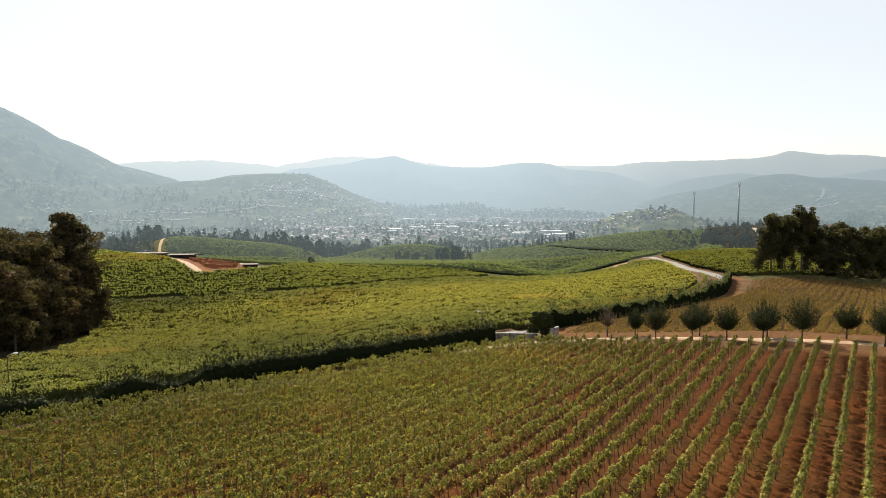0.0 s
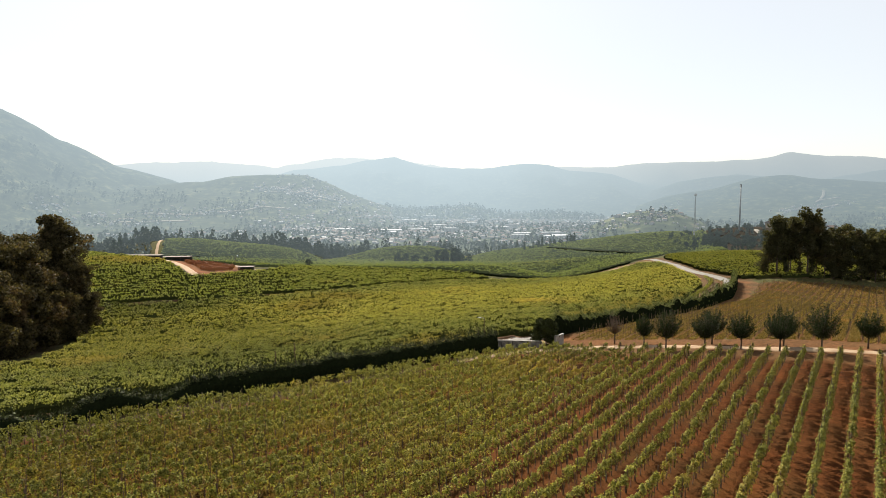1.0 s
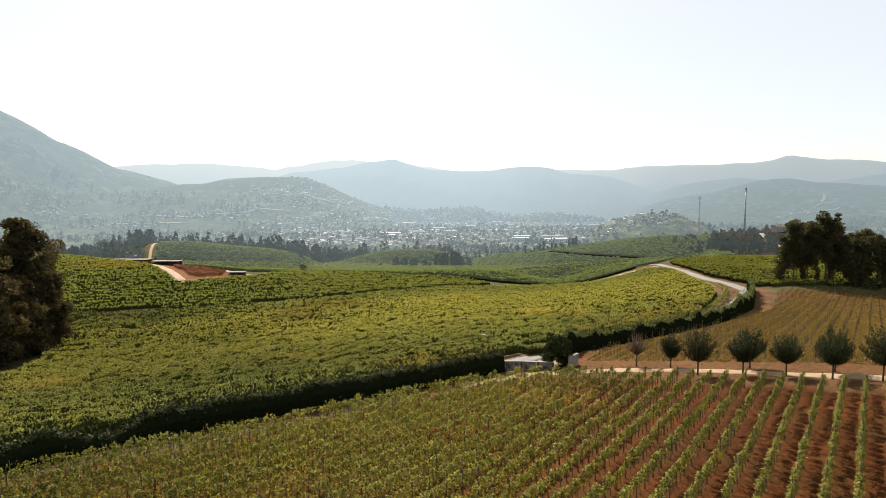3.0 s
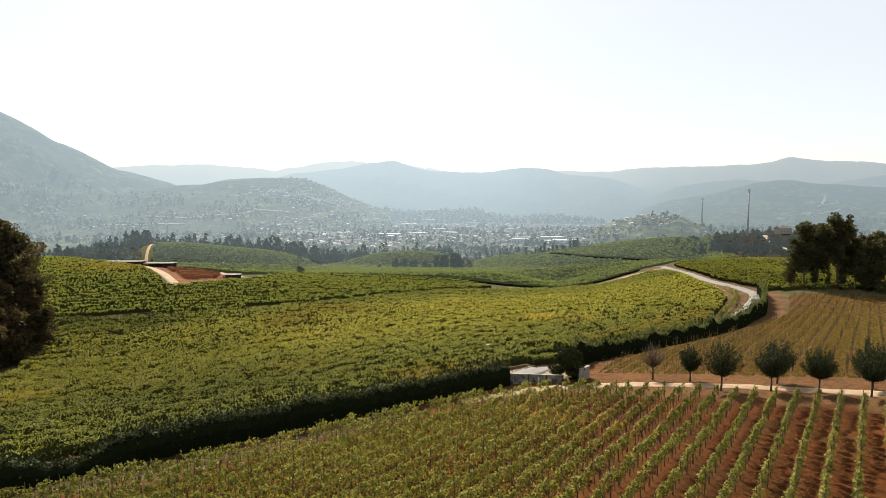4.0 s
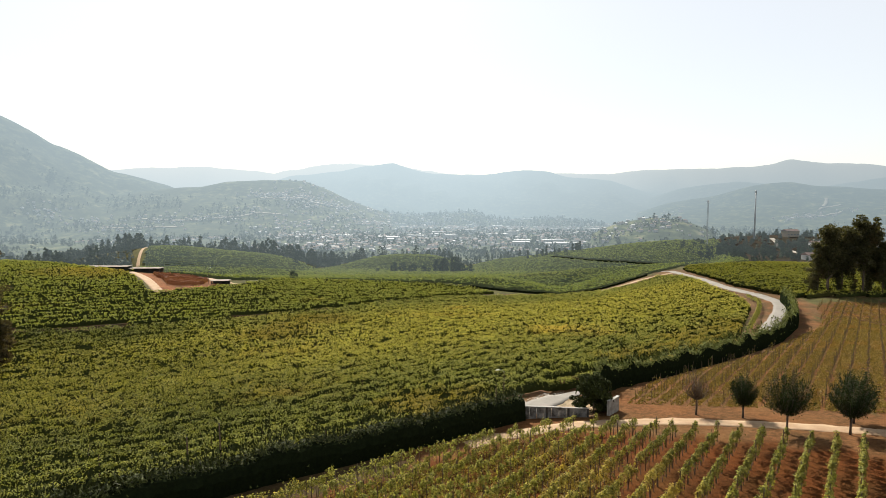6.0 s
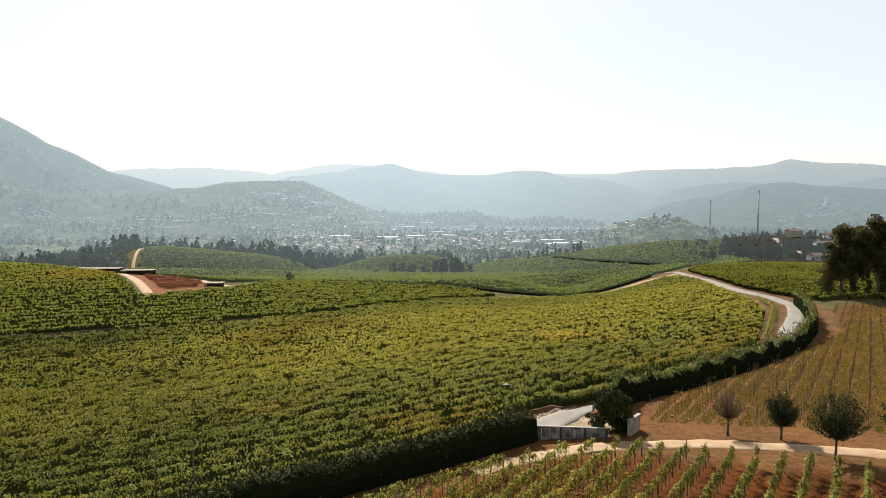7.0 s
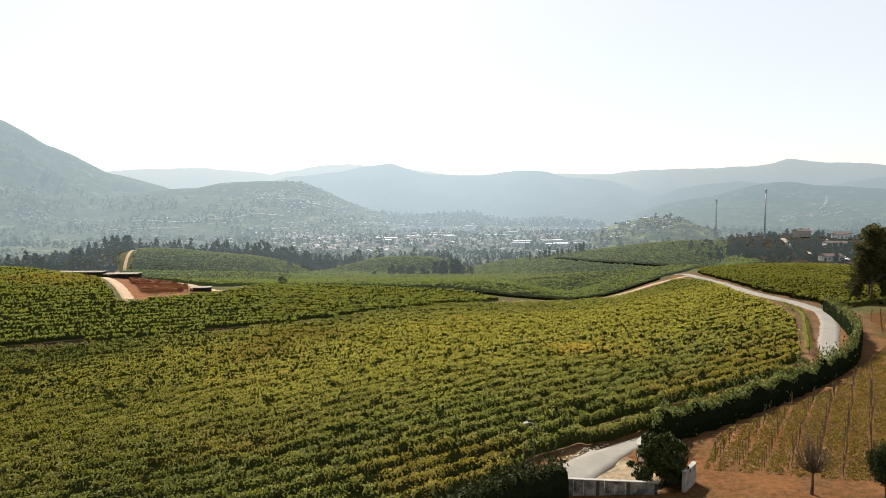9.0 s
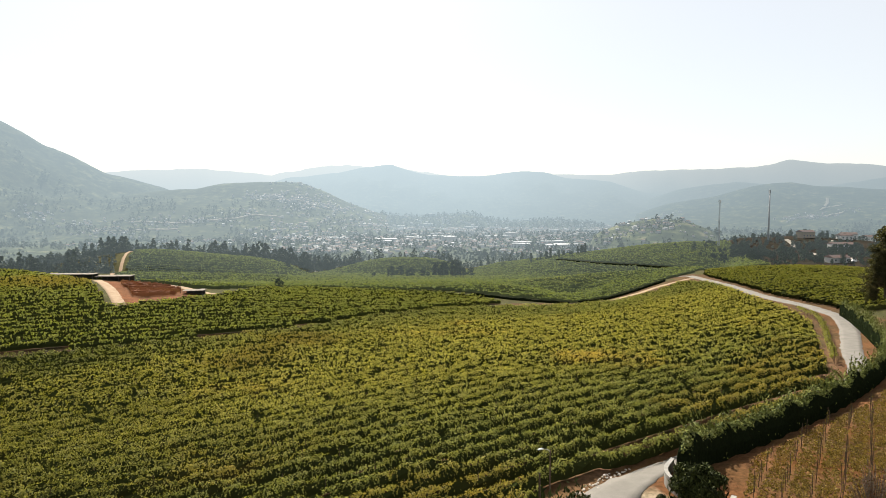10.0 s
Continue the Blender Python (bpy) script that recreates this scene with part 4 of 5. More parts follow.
def hedge(line, width, height, label, seed, spikes=0.0, low=None, leaf="hedge", rough=0.14):
    rng = np.random.default_rng(seed)
    q, d = along(line, 0.5)
    n = np.stack([-d[:, 1], d[:, 0]], 1)
    thing = tagged(new("hedge"), label, "hedge")
    h = height * (1 + rough * waves(q[:, 0], q[:, 1], 7.0, seed) + 0.06 * rng.normal(size=len(q)))
    if low:
        h = h * (low + (1 - low) * smooth(-38, -24, q[:, 0]) + 0.22 * np.sin(q[:, 0] * 0.75) * smooth(-26, -34, q[:, 0]))
    z = ground_z(q[:, 0], q[:, 1])
    cols = []
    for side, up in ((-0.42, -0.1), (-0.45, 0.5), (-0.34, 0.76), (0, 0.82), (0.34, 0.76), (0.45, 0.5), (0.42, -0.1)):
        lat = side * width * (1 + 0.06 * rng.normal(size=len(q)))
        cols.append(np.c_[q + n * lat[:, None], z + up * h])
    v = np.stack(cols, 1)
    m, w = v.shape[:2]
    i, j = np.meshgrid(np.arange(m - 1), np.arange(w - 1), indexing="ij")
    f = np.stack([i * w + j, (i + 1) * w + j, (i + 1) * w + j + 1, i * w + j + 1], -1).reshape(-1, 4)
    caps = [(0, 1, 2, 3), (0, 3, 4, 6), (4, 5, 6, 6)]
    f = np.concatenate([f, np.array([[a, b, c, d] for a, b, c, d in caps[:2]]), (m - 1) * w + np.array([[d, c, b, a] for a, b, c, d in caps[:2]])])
    # filler body; shade between the leaves is put into its dark colour
    part("shade_core", faces_mesh("shade_core", v, f), M["hedge_shade"], thing)
    count = int(len(q) * 0.5 * 210)
    i = rng.integers(0, len(q), count)
    a = rng.uniform(0, np.pi, count)
    a = np.where(rng.uniform(size=count) < 0.5, np.pi / 2 + rng.normal(size=count) * 0.6, a)
    lat, up = np.cos(a), np.abs(np.sin(a)) ** 0.45
    p = q[i] + d[i] * rng.uniform(-0.3, 0.3, count)[:, None] + n[i] * (lat * 0.5 * width * (1 + 0.1 * rng.normal(size=count)))[:, None]
    c = np.c_[p, z[i] + np.clip(up * h[i] * rng.uniform(0.75, 1.03, count), 0.05, None) * np.where(np.abs(lat) > 0.8, rng.uniform(0.1, 1, count), 1)]
    pick = (np.abs(lat) < 0.5) | (rng.uniform(size=count) < 0.035)
    pick_out = np.c_[n[i] * (lat * 1.3)[:, None], np.clip(np.sin(a), 0, 1)][pick] + rng.normal(size=(pick.sum(), 3)) * 0.25
    lf = [leaves(c[pick], 0.28, rng, out=pick_out)]
    if spikes:
        k = int(len(q) * (16 if leaf == "hedge" else 9))
        i = rng.integers(0, len(q), k)
        p = q[i] + n[i] * (rng.uniform(-0.36, 0.4, k) * width)[:, None] + d[i] * rng.uniform(-0.3, 0.3, k)[:, None]
        c = np.c_[p, z[i] + h[i] * rng.uniform(0.84, 1.0 + spikes, k)]
        lf.append(leaves(c, 0.55, rng, 0.85, 0.25))
    part("foliage", leaf_mesh("foliage", np.concatenate(lf)), M[leaf], thing)


hedge(HEDGE_LEFT, 2.4, 3.5, "dense dark green hedge with spiky shoots beside the farm track", 51, 0.3, 0.62)
hedge(HEDGE_RIGHT, 1.8, 4.0, "tall dense green hedge with leafy shoots along the concrete road", 52, 0.3, None, "tall_hedge", 0.34)

# added dark strips: shade on the first far vine rows, built as low hedges
hedge([(13, 343), (28, 336.5), (43, 333.5), (57, 331.5)], 1.6, 1.2, "low dark hedge standing for the shaded vine edge below the far vines", 53)
hedge([(62, 335), (75, 342), (88, 354), (100, 365), (112, 377), (121, 388)], 1.6, 1.25, "low dark hedge standing for the shaded vine edge above the side road", 54)
hedge(LANES[0], 1.4, 1.4, "row of low dark shrubs between the far hill vineyards", 55)

# ---- trees ----


def tree(name, label, category, rng, height, bare, spread, clumps, per_clump, leaf, leaf_size, clump_size, limbs=9, shape="dome", radius=None, rise=0.6, group="", shoots=0, limb=0.45):
    """A tree at the origin: a tapered trunk with limbs, and a crown of leaf clumps round the limbs' ends."""
    thing = tagged(new(name), label, category, group)
    r0 = radius or height * 0.018
    wood = Solid()
    lean = rng.normal(size=2) * height * 0.02
    spine = [(lean[0] * t * t, lean[1] * t * t, height * 0.93 * t - 0.3 * (t == 0)) for t in np.linspace(0, 1, 7)]
    wood.tube(spine, [r0 * (1 - 0.85 * t) for t in np.linspace(0, 1, 7)], 7)
    ends = []
    for i in range(clumps):
        t = (i + 0.5) / clumps
        zz = bare + (height - bare) * t
        if shape == "dome":
            w = spread * np.sqrt(max(0.05, 1 - (2 * t - 0.85) ** 2 / 1.35))
        elif shape == "cone":
            w = spread * (1.05 - t)
        else:
            w = spread * (0.65 + 0.35 * np.sin(9 * t + lean[0] * 40)) * (1.1 - 0.5 * t)
        if shape == "lobes":
            if i % 5 == 0:
                la, lr = rng.uniform(0, 2 * np.pi), spread * rng.uniform(0.15, 1.0) * (1.15 - 0.55 * t)
                hub = np.array((0.9 * lr * np.cos(la), 0.9 * lr * np.sin(la), bare + (height - bare) * min(0.97, t + 0.06 * rng.normal())))
            j = rng.normal(size=3) * clump_size * (0.75, 0.75, 0.6)
            ends.append((hub[0] + j[0], hub[1] + j[1], min(hub[2] + j[2], height * 1.02)))
            continue
        a = i * 2.4 + rng.normal() * 0.5
        rad = w * np.sqrt(rng.uniform(0.15, 1.0))
        ends.append((rad * np.cos(a), rad * np.sin(a), zz * (1 + 0.03 * rng.normal())))
    for e in ends[:: max(1, clumps // limbs)]:
        e = np.array(e)
        s = max(bare * 0.7, e[2] - rise * np.hypot(e[0], e[1]) - 0.06 * height)
        t = s / height
        a = np.array((lean[0] * t * t, lean[1] * t * t, s))
        midp = a + (e - a) * 0.5 + np.array((0, 0, -0.04 * height))
        wood.tube([a, midp, e], [r0 * (1 - 0.8 * t) * limb, r0 * 0.58 * limb * (1.1 - t), r0 * 0.18 * limb], 5)
    part("trunk", wood.mesh("trunk", True), M["bark"], thing)
    lf = []
    for e in ends:
        m = int(per_clump * rng.uniform(0.6, 1.3))
        v = rng.normal(size=(m, 3))
        v /= np.linalg.norm(v, axis=1)[:, None]
        k = clump_size * rng.uniform(0.65, 1.25)
        v *= (k * rng.uniform(0.35, 1.05, m) ** 0.6)[:, None] * np.array((1, 1, 0.75))
        lf.append(leaves(np.array(e) + v, leaf_size, rng))
    if shoots:
        a, u = rng.uniform(0, 2 * np.pi, shoots), rng.uniform(0, 1, shoots)
        rad = spread * np.sqrt(u) * 1.05
        c = np.c_[rad * np.cos(a), rad * np.sin(a), bare + (height - bare) * (0.98 - 0.4 * u**1.5)]
        lf.append(leaves(c, leaf_size * 3.0, rng, 0.85, 0.16))
    part("crown", leaf_mesh("crown", np.concatenate(lf)), M[leaf], thing)
    return thing


def plant(proto, x, y, turn=0.0, size=1.0, sink=0.1):
    return copy_thing(proto, pose(x, y, gz(x, y) - sink, 0, 0, turn) @ Matrix.Scale(size, 4))


def place(thing, x, y, turn=0.0, size=1.0, sink=0.1):
    thing.matrix_basis = pose(x, y, gz(x, y) - sink, 0, 0, turn) @ Matrix.Scale(size, 4)
    return thing


def stand(protos, spots, rng, sizes=(0.85, 1.15)):
    """The first spots take the prototypes themselves, the others copies."""
    for i, (x, y, s) in enumerate(spots):
        proto, turn, size = protos[i % len(protos)], rng.uniform(0, 360), s * rng.uniform(*sizes)
        if i < len(protos):
            place(proto, x, y, turn, size)
        else:
            cp = copy_thing(proto, pose(x, y, gz(x, y) - 0.1, 0, 0, turn))
            cp.scale = (size, size, size)


rng = np.random.default_rng(61)
AVENUE = "avenue trees along the track"
avenue_spots = [(35.4, 107.3, 5.0, 1.6), (36.7, 100.7, 6.4, 2.5), (42.1, 98.8, 5.9, 2.1), (44.8, 102.2, 5.8, 2.2), (46.7, 96.5, 5.7, 2.0), (50.9, 93.4, 6.0, 2.3), (53.2, 96.4, 5.8, 2.2), (55.3, 90.6, 6.6, 2.6), (62.6, 91.4, 5.2, 1.9), (64.2, 85.6, 6.2, 2.4), (72, 83.5, 6.0, 2.3)]


def vase_tree(label, rng, height, bare, spread, branches, per_branch, leaf, leaf_size, bare_share=0.3, loose=0.2, thick=0.028):
    """A small roadside tree: a clean trunk that forks into many upswept branches with leaves along them."""
    thing = tagged(new("avenue_tree"), label, "tree", AVENUE)
    wood, lf = Solid(), []
    wood.tube([(0, 0, -0.3), (0.02, 0.01, bare * 0.5), (0, 0, bare), (0, 0.02, bare + 0.5)], [0.15, 0.11, 0.10, 0.05], 8)
    for i in range(branches):
        a, u = i * 2.4 + rng.normal() * 0.3, rng.uniform(0.02, 1.0)
        r = spread * math.sqrt(u)
        top = bare + (height - bare) * (1.0 - 0.55 * u**1.4) * rng.uniform(0.6, 1.1)
        s0 = np.array((0, 0, bare * rng.uniform(0.9, 1.0)))
        e = np.array((r * math.cos(a), r * math.sin(a), top))
        m1 = np.array((0.62 * e[0], 0.62 * e[1], bare + 0.36 * (top - bare)))
        wood.tube([s0, m1, e], [thick, thick * 0.7, thick * 0.25], 4)
        t = rng.uniform(bare_share, 1.02, per_branch)[:, None]
        c = (1 - t) ** 2 * s0 + 2 * t * (1 - t) * m1 + t * t * e
        lf.append(leaves(c + rng.normal(size=(per_branch, 3)) * loose * np.clip(1.5 - t, 0.3, 1), leaf_size, rng, 0.35, 0.55))
    part("trunk", wood.mesh("trunk", True), M["bark"], thing)
    part("crown", leaf_mesh("crown", np.concatenate(lf)), M[leaf], thing)
    return thing


for x, y, h, w in avenue_spots:
    place(vase_tree("round-crowned dark green roadside tree with a bare trunk", rng, h * 1.06, h * 0.33, w * 1.05, 80, 115, "avenue", 0.145, 0.2, 0.17), x, y)
place(vase_tree("nearly leafless reddish roadside tree with upswept branches", rng, 5.7, 2.1, 1.75, 90, 8, "purple", 0.13, 0.4, 0.06, 0.034), 31.1, 110.0)
place(tree("shrub_tree", "bushy dark evergreen covering the gate wall", "tree", rng, 4.9, 0.2, 2.2, 120, 150, "hedge", 0.24, 0.55, 12, "lobes", 0.10, 0.9, "", 420), 19.6, 113.9)

# tall eucalyptus beyond the young vines
eucs = [tree("eucalyptus_tree", "tall dark eucalyptus with bare trunk and billowing domed crown", "tree", rng, 26, 26 * b, w, 125, 100, "euc", 0.6, 1.45, 20, "lobes", 0.36, 0.9, "eucalyptus stand") for b, w in ((0.34, 4.0), (0.42, 3.5), (0.3, 4.3))]
eucs += [tree("pine_tree", "dense dark tree of the tall stand with a broad ragged crown", "tree", rng, 22, 22 * b, w, 120, 95, "euc", 0.6, 1.45, 16, "lobes", 0.3, 0.8, "eucalyptus stand") for b, w in ((0.16, 4.2), (0.22, 3.7))]
stand(eucs, [(138.4, 250, 0.98), (152.4, 252, 1.07), (145.1, 253, 0.9), (165.3, 255, 0.95), (172.5, 259, 1.0), (134.8, 250, 0.72), (156.5, 256, 0.92), (159.6, 252, 0.72), (178.7, 257, 0.98), (185.9, 263, 1.0), (142.0, 256, 0.86), (148.8, 258, 0.9), (161.1, 260, 0.72), (168.4, 254, 0.9), (194.2, 265, 1.0), (132.2, 248, 0.3), (175.6, 265, 0.78), (183.9, 256, 0.75), (192.1, 259, 1.0), (201.4, 267, 1.05), (130.7, 247, 0.24), (141.5, 249, 0.26), (154.9, 253, 0.3), (208.7, 271, 1.0), (216.9, 277, 1.05), (147.7, 250, 0.25), (198.3, 275, 0.8), (211.8, 281, 0.8), (225.2, 284, 1.1), (162.2, 250, 0.3)], rng, (0.97, 1.03))

# the dark wood beside the large vineyard
woods = [tree("eucalyptus_tree", "tall dark eucalyptus with a dense rounded crown beside vines", "tree", rng, 31, 3, 7.0, 260, 170, "wood_brown", 0.6, 1.9, 20, "lobes", 0.45, 0.8, "wood beside the vineyard")]
woods += [tree("pine_tree", "dense dark pine with a bushy crown at the vineyard's edge", "tree", rng, h, h * b, w, 130, 100, "wood_brown", 0.62, 1.7, 14, s, 0.35, 0.7, "wood beside the vineyard") for h, b, w, s in ((26, 0.25, 5.4, "lobes"), (25, 0.12, 5.4, "lobes"), (27, 0.3, 5.0, "lobes"), (19, 0.05, 5.2, "lobes"))]
wood_spots = [(-99, 158, 1.0), (-105, 172, 0.85), (-96, 157, 0.8), (-108, 160, 0.9), (-94, 150, 0.9), (-95, 160, 0.62), (-104, 149, 0.95), (-92, 138, 0.95), (-97, 134, 0.95), (-89, 129, 0.8), (-93, 147, 0.45), (-110, 150, 1.0), (-104, 138, 1.0), (-112, 165, 0.9), (-118, 172, 0.9), (-98, 145, 0.5), (-95, 122, 0.95), (-101, 127, 1.0), (-108, 118, 1.0), (-115, 140, 1.0), (-104, 156, 0.6), (-120, 155, 1.0), (-126, 168, 1.0), (-118, 128, 1.0), (-128, 145, 1.0), (-136, 160, 0.6), (-85, 118, 0.72), (-88, 108, 0.85), (-82, 106, 0.5)]
stand(woods, wood_spots, rng, (0.96, 1.04))

# smaller trees on the hills
far_kinds = [tree("cypress_tree", "narrow dark evergreen on the far vineyard hill", "tree", rng, 15, 0.3, 1.9, 22, 50, "wood_far", 0.9, 1.5, 5, "cone", 0.2, 0.5, "trees on the hills"),
             tree("round_tree", "small round dark tree on the far vineyard hill", "tree", rng, 9, 0.8, 3.4, 22, 36, "wood_far", 0.9, 1.5, 3, "dome", 0.2, 0.7, "trees on the hills"),
             tree("round_tree", "broad grey-green tree on the far vineyard hill", "tree", rng, 12, 0.8, 4.2, 26, 36, "wood_far", 1.0, 1.7, 3, "ragged", 0.22, 0.7, "trees on the hills")]
clump = [(12, 590, 0, 1.2), (9, 584, 0, 0.9), (-6, 592, 2, 1.15), (0, 585, 2, 1.0), (-17, 583, 1, 0.8), (-27, 590, 1, 1.0), (-30, 580, 2, 0.6), (-44, 588, 2, 0.85), (-47, 581, 0, 0.6), (18, 592, 1, 1.15), (25, 586, 1, 1.0), (3, 600, 2, 1.1), (15, 598, 2, 1.0), (-60, 584, 1, 0.5), (-38, 596, 1, 0.9), (-12, 577, 1, 0.6)]
clump += [(92 + 5.0 * i + rng.normal(), 668 + 1.5 * i + rng.normal() * 3, (0, 1, 0, 2)[i % 4], rng.uniform(0.5, 0.8)) for i in range(13)]
clump += [(-75, 335, 1, 0.55), (-150, 640, 1, 0.8)]
clump += [(292 + rng.uniform(-45, 60), 545 + rng.uniform(-25, 45), (1, 2, 1, 2, 1)[i % 5], rng.uniform(0.35, 0.9)) for i in range(80)]
clump += [(rng.uniform(225, 345), rng.uniform(470, 640), (1, 2, 1)[i % 3], rng.uniform(0.22, 0.6)) for i in range(150)]
clump += [(rng.uniform(240, 440), rng.uniform(625, 675), (1, 2)[i % 2], rng.uniform(0.3, 0.65)) for i in range(46)]
clump += [(rng.uniform(258, 305), rng.uniform(458, 505), 1 + i % 2, rng.uniform(0.15, 0.35)) for i in range(14)]
for kind in range(3):
    stand([far_kinds[kind]], [(x, y, e) for x, y, n_, e in clump if n_ == kind], rng)


def far_wood(name, label, spots, rng, material, height, per, coarse=0.2, low=None, pointed=0.0):
    lf = []
    for x, y, z in spots:
        h = height * (np.interp(x / y, *low) if low else 1.0) * rng.choice((0.55, 0.7, 0.8, 0.95, 1.1, 1.6)) * rng.uniform(0.85, 1.15)
        t = rng.uniform(0, 1, per)
        w = h * 0.24 * np.sqrt(np.clip(1 - (1.7 * t - 0.6) ** 2, 0.03, 1))
        if rng.uniform() < pointed:
            w = h * 0.19 * (1.08 - t) ** 0.8
        a = rng.uniform(0, 2 * np.pi, per)
        c = np.c_[x + w * np.cos(a), y + w * np.sin(a), z + h * (0.1 + 0.9 * t)]
        lf.append(leaves(c, h * coarse, rng, 0.2, 0.8))
    return tagged(part(name, leaf_mesh(name, np.concatenate(lf)), M[material]), label, "trees", kind="stuff")


def scatter(rng, count, q0, q1, y0, y1):
    y = np.sqrt(rng.uniform(y0 * y0, y1 * y1, count))
    x = rng.uniform(q0, q1, count) * y
    return x, y


WOODS_BEHIND = [(-322, 694), (-220, 694), (-150, 674), (-132, 650), (-124, 692), (-60, 728), (40, 712), (150, 722), (150, 790), (-60, 830), (-200, 800), (-420, 800)]
WOODS_ASIDE = [(-318, 690), (-303, 657), (-281, 600), (-264, 560), (-246, 520), (-300, 500), (-420, 470), (-700, 640), (-640, 800), (-420, 800)]
y = rng.uniform(470, 830, 5200)
x = rng.uniform(-640, 150, 5200)
keep = (inside(WOODS_BEHIND, x, y) & (rng.uniform(size=5200) < np.interp(x, (-130, -90), (1, 0.45)))) | (inside(WOODS_ASIDE, x, y) & ~inside(FIELD_C, x, y) & (near_line([(-316, 670), (-302, 632), (-272, 560), (-238, 490)], x, y) > 5))
x, y = x[keep], y[keep]
far_wood("far_wood", "dark grey-green wood of pointed evergreens behind the vineyard hill", np.c_[x, y, ground_z(x, y)], rng, "wood_far", 11.5, 70, 0.15, ((-0.6, -0.45, -0.2, -0.1, 0.2), (0.75, 0.9, 0.9, 0.62, 0.5)), pointed=0.7)

x, y = rng.uniform(200, 470, 4200), rng.uniform(430, 720, 4200)
keep = ~inside(FIELD_C, x, y) & ~inside(FIELD_D, x, y) & (waves(x, y, 60.0, 14) > 0.22) & (x > 0.40 * y)
x, y = x[keep], y[keep]
far_wood("slope_scrub", "dark brown-green scrub covering the slope below the houses", np.c_[x, y, ground_z(x, y)], rng, "wood_far", 2.2, 22, 0.4)

# ---- town in the valley ----


def house(rng, name, w, d, h, rise, wall, roof, label, category="house", group=""):
    thing = tagged(new(name), label, category, group)
    part("wall_shell", Solid().box((-w / 2, -d / 2, -3), (w / 2, d / 2, h)).mesh("wall_shell"), M[wall], thing)
    if rise:
        part("roof", Solid().gable(-w / 2, w / 2, -d / 2, d / 2, h + 0.15, rise, 0.5).mesh("roof"), M[roof], thing)
    else:
        part("roof", Solid().box((-w / 2 - 0.3, -d / 2 - 0.3, h), (w / 2 + 0.3, d / 2 + 0.3, h + 0.5)).mesh("roof"), M[roof], thing)
    n = max(2, int(w / 3.5))
    for fl in range(max(1, int(h / 3))):
        for i in range(n):
            xx = -w / 2 + (i + 0.5) * w / n
            part("window", Solid().box((xx - 0.6, -d / 2 - 0.05, fl * 3 + 1.0), (xx + 0.6, -d / 2 + 0.1, fl * 3 + 2.2)).mesh("window"), M["glass"], thing)
    return thing


town_rng = np.random.default_rng(71)
halls = [house(town_rng, "factory_hall", w, d, h, 0, "house_wall", "hall_roof", "long pale industrial hall in the hazy valley town", "building", "halls of the town") for w, d, h in ((60, 26, 8), (44, 22, 10), (34, 16, 14))]
hall_spots = [(town_rng.uniform(-0.2, 0.36), town_rng.uniform(1500, 3300)) for _ in range(46)]
for i, (q, y) in enumerate(hall_spots):
    m = pose(q * y, y, gz(q * y, y), 0, 0, town_rng.normal() * 18)
    if i < 3:
        halls[i].matrix_basis = m
    else:
        copy_thing(halls[i % 3], m)


def town(name, label, x, y, rng, big=1.0):
    wf = np.array([(0, 1, 5, 4), (1, 2, 6, 5), (2, 3, 7, 6), (3, 0, 4, 7)])
    rf = np.array([(0, 1, 5, 4), (2, 3, 4, 5), (1, 2, 5, 5), (3, 0, 4, 4)])
    vw, fw, vr, fr, nw, nr = [], [], [], [], 0, 0
    for a, b, z in zip(x, y, ground_z(x, y)):
        w, d, h = big * rng.uniform(7, 15), big * rng.uniform(6, 10), big * rng.choice((3.5, 5, 6, 6, 9))
        t = rng.normal() * 0.5
        co, si = math.cos(t), math.sin(t)
        base = np.array([(-w / 2, -d / 2), (w / 2, -d / 2), (w / 2, d / 2), (-w / 2, d / 2)]) @ np.array([(co, si), (-si, co)]) + (a, b)
        vw.append(np.r_[np.c_[base, np.full(4, z - 4)], np.c_[base, np.full(4, z + h)]])
        fw.append(wf + nw)
        nw += 8
        ridge = (base[[0, 1]] + base[[3, 2]]) / 2
        eave = (base - (a, b)) * 1.08 + (a, b)
        vr.append(np.r_[np.c_[eave, np.full(4, z + h - 0.1)], np.c_[ridge, np.full(2, z + h + d * 0.22)]])
        fr.append(rf + nr)
        nr += 6
    thing = tagged(part(name, faces_mesh(name, np.concatenate(vw), np.concatenate(fw)), M["house_wall"]), label, "houses", kind="stuff")
    v, f = np.concatenate(vr), np.concatenate(fr)
    me = bpy.data.meshes.new("roofs")
    me.from_pydata(v.tolist(), [], [list(dict.fromkeys(r)) for r in f.tolist()])
    part("roofs", me, M["house_roof"], thing)["kind"] = "stuff"


def clusters(rng, places):
    """Hamlets: (x, y, spread along x, spread along y, houses)."""
    pts = [np.c_[rng.normal(x, sx, n), rng.normal(y, sy, n)] for x, y, sx, sy, n in places]
    return np.concatenate(pts).T


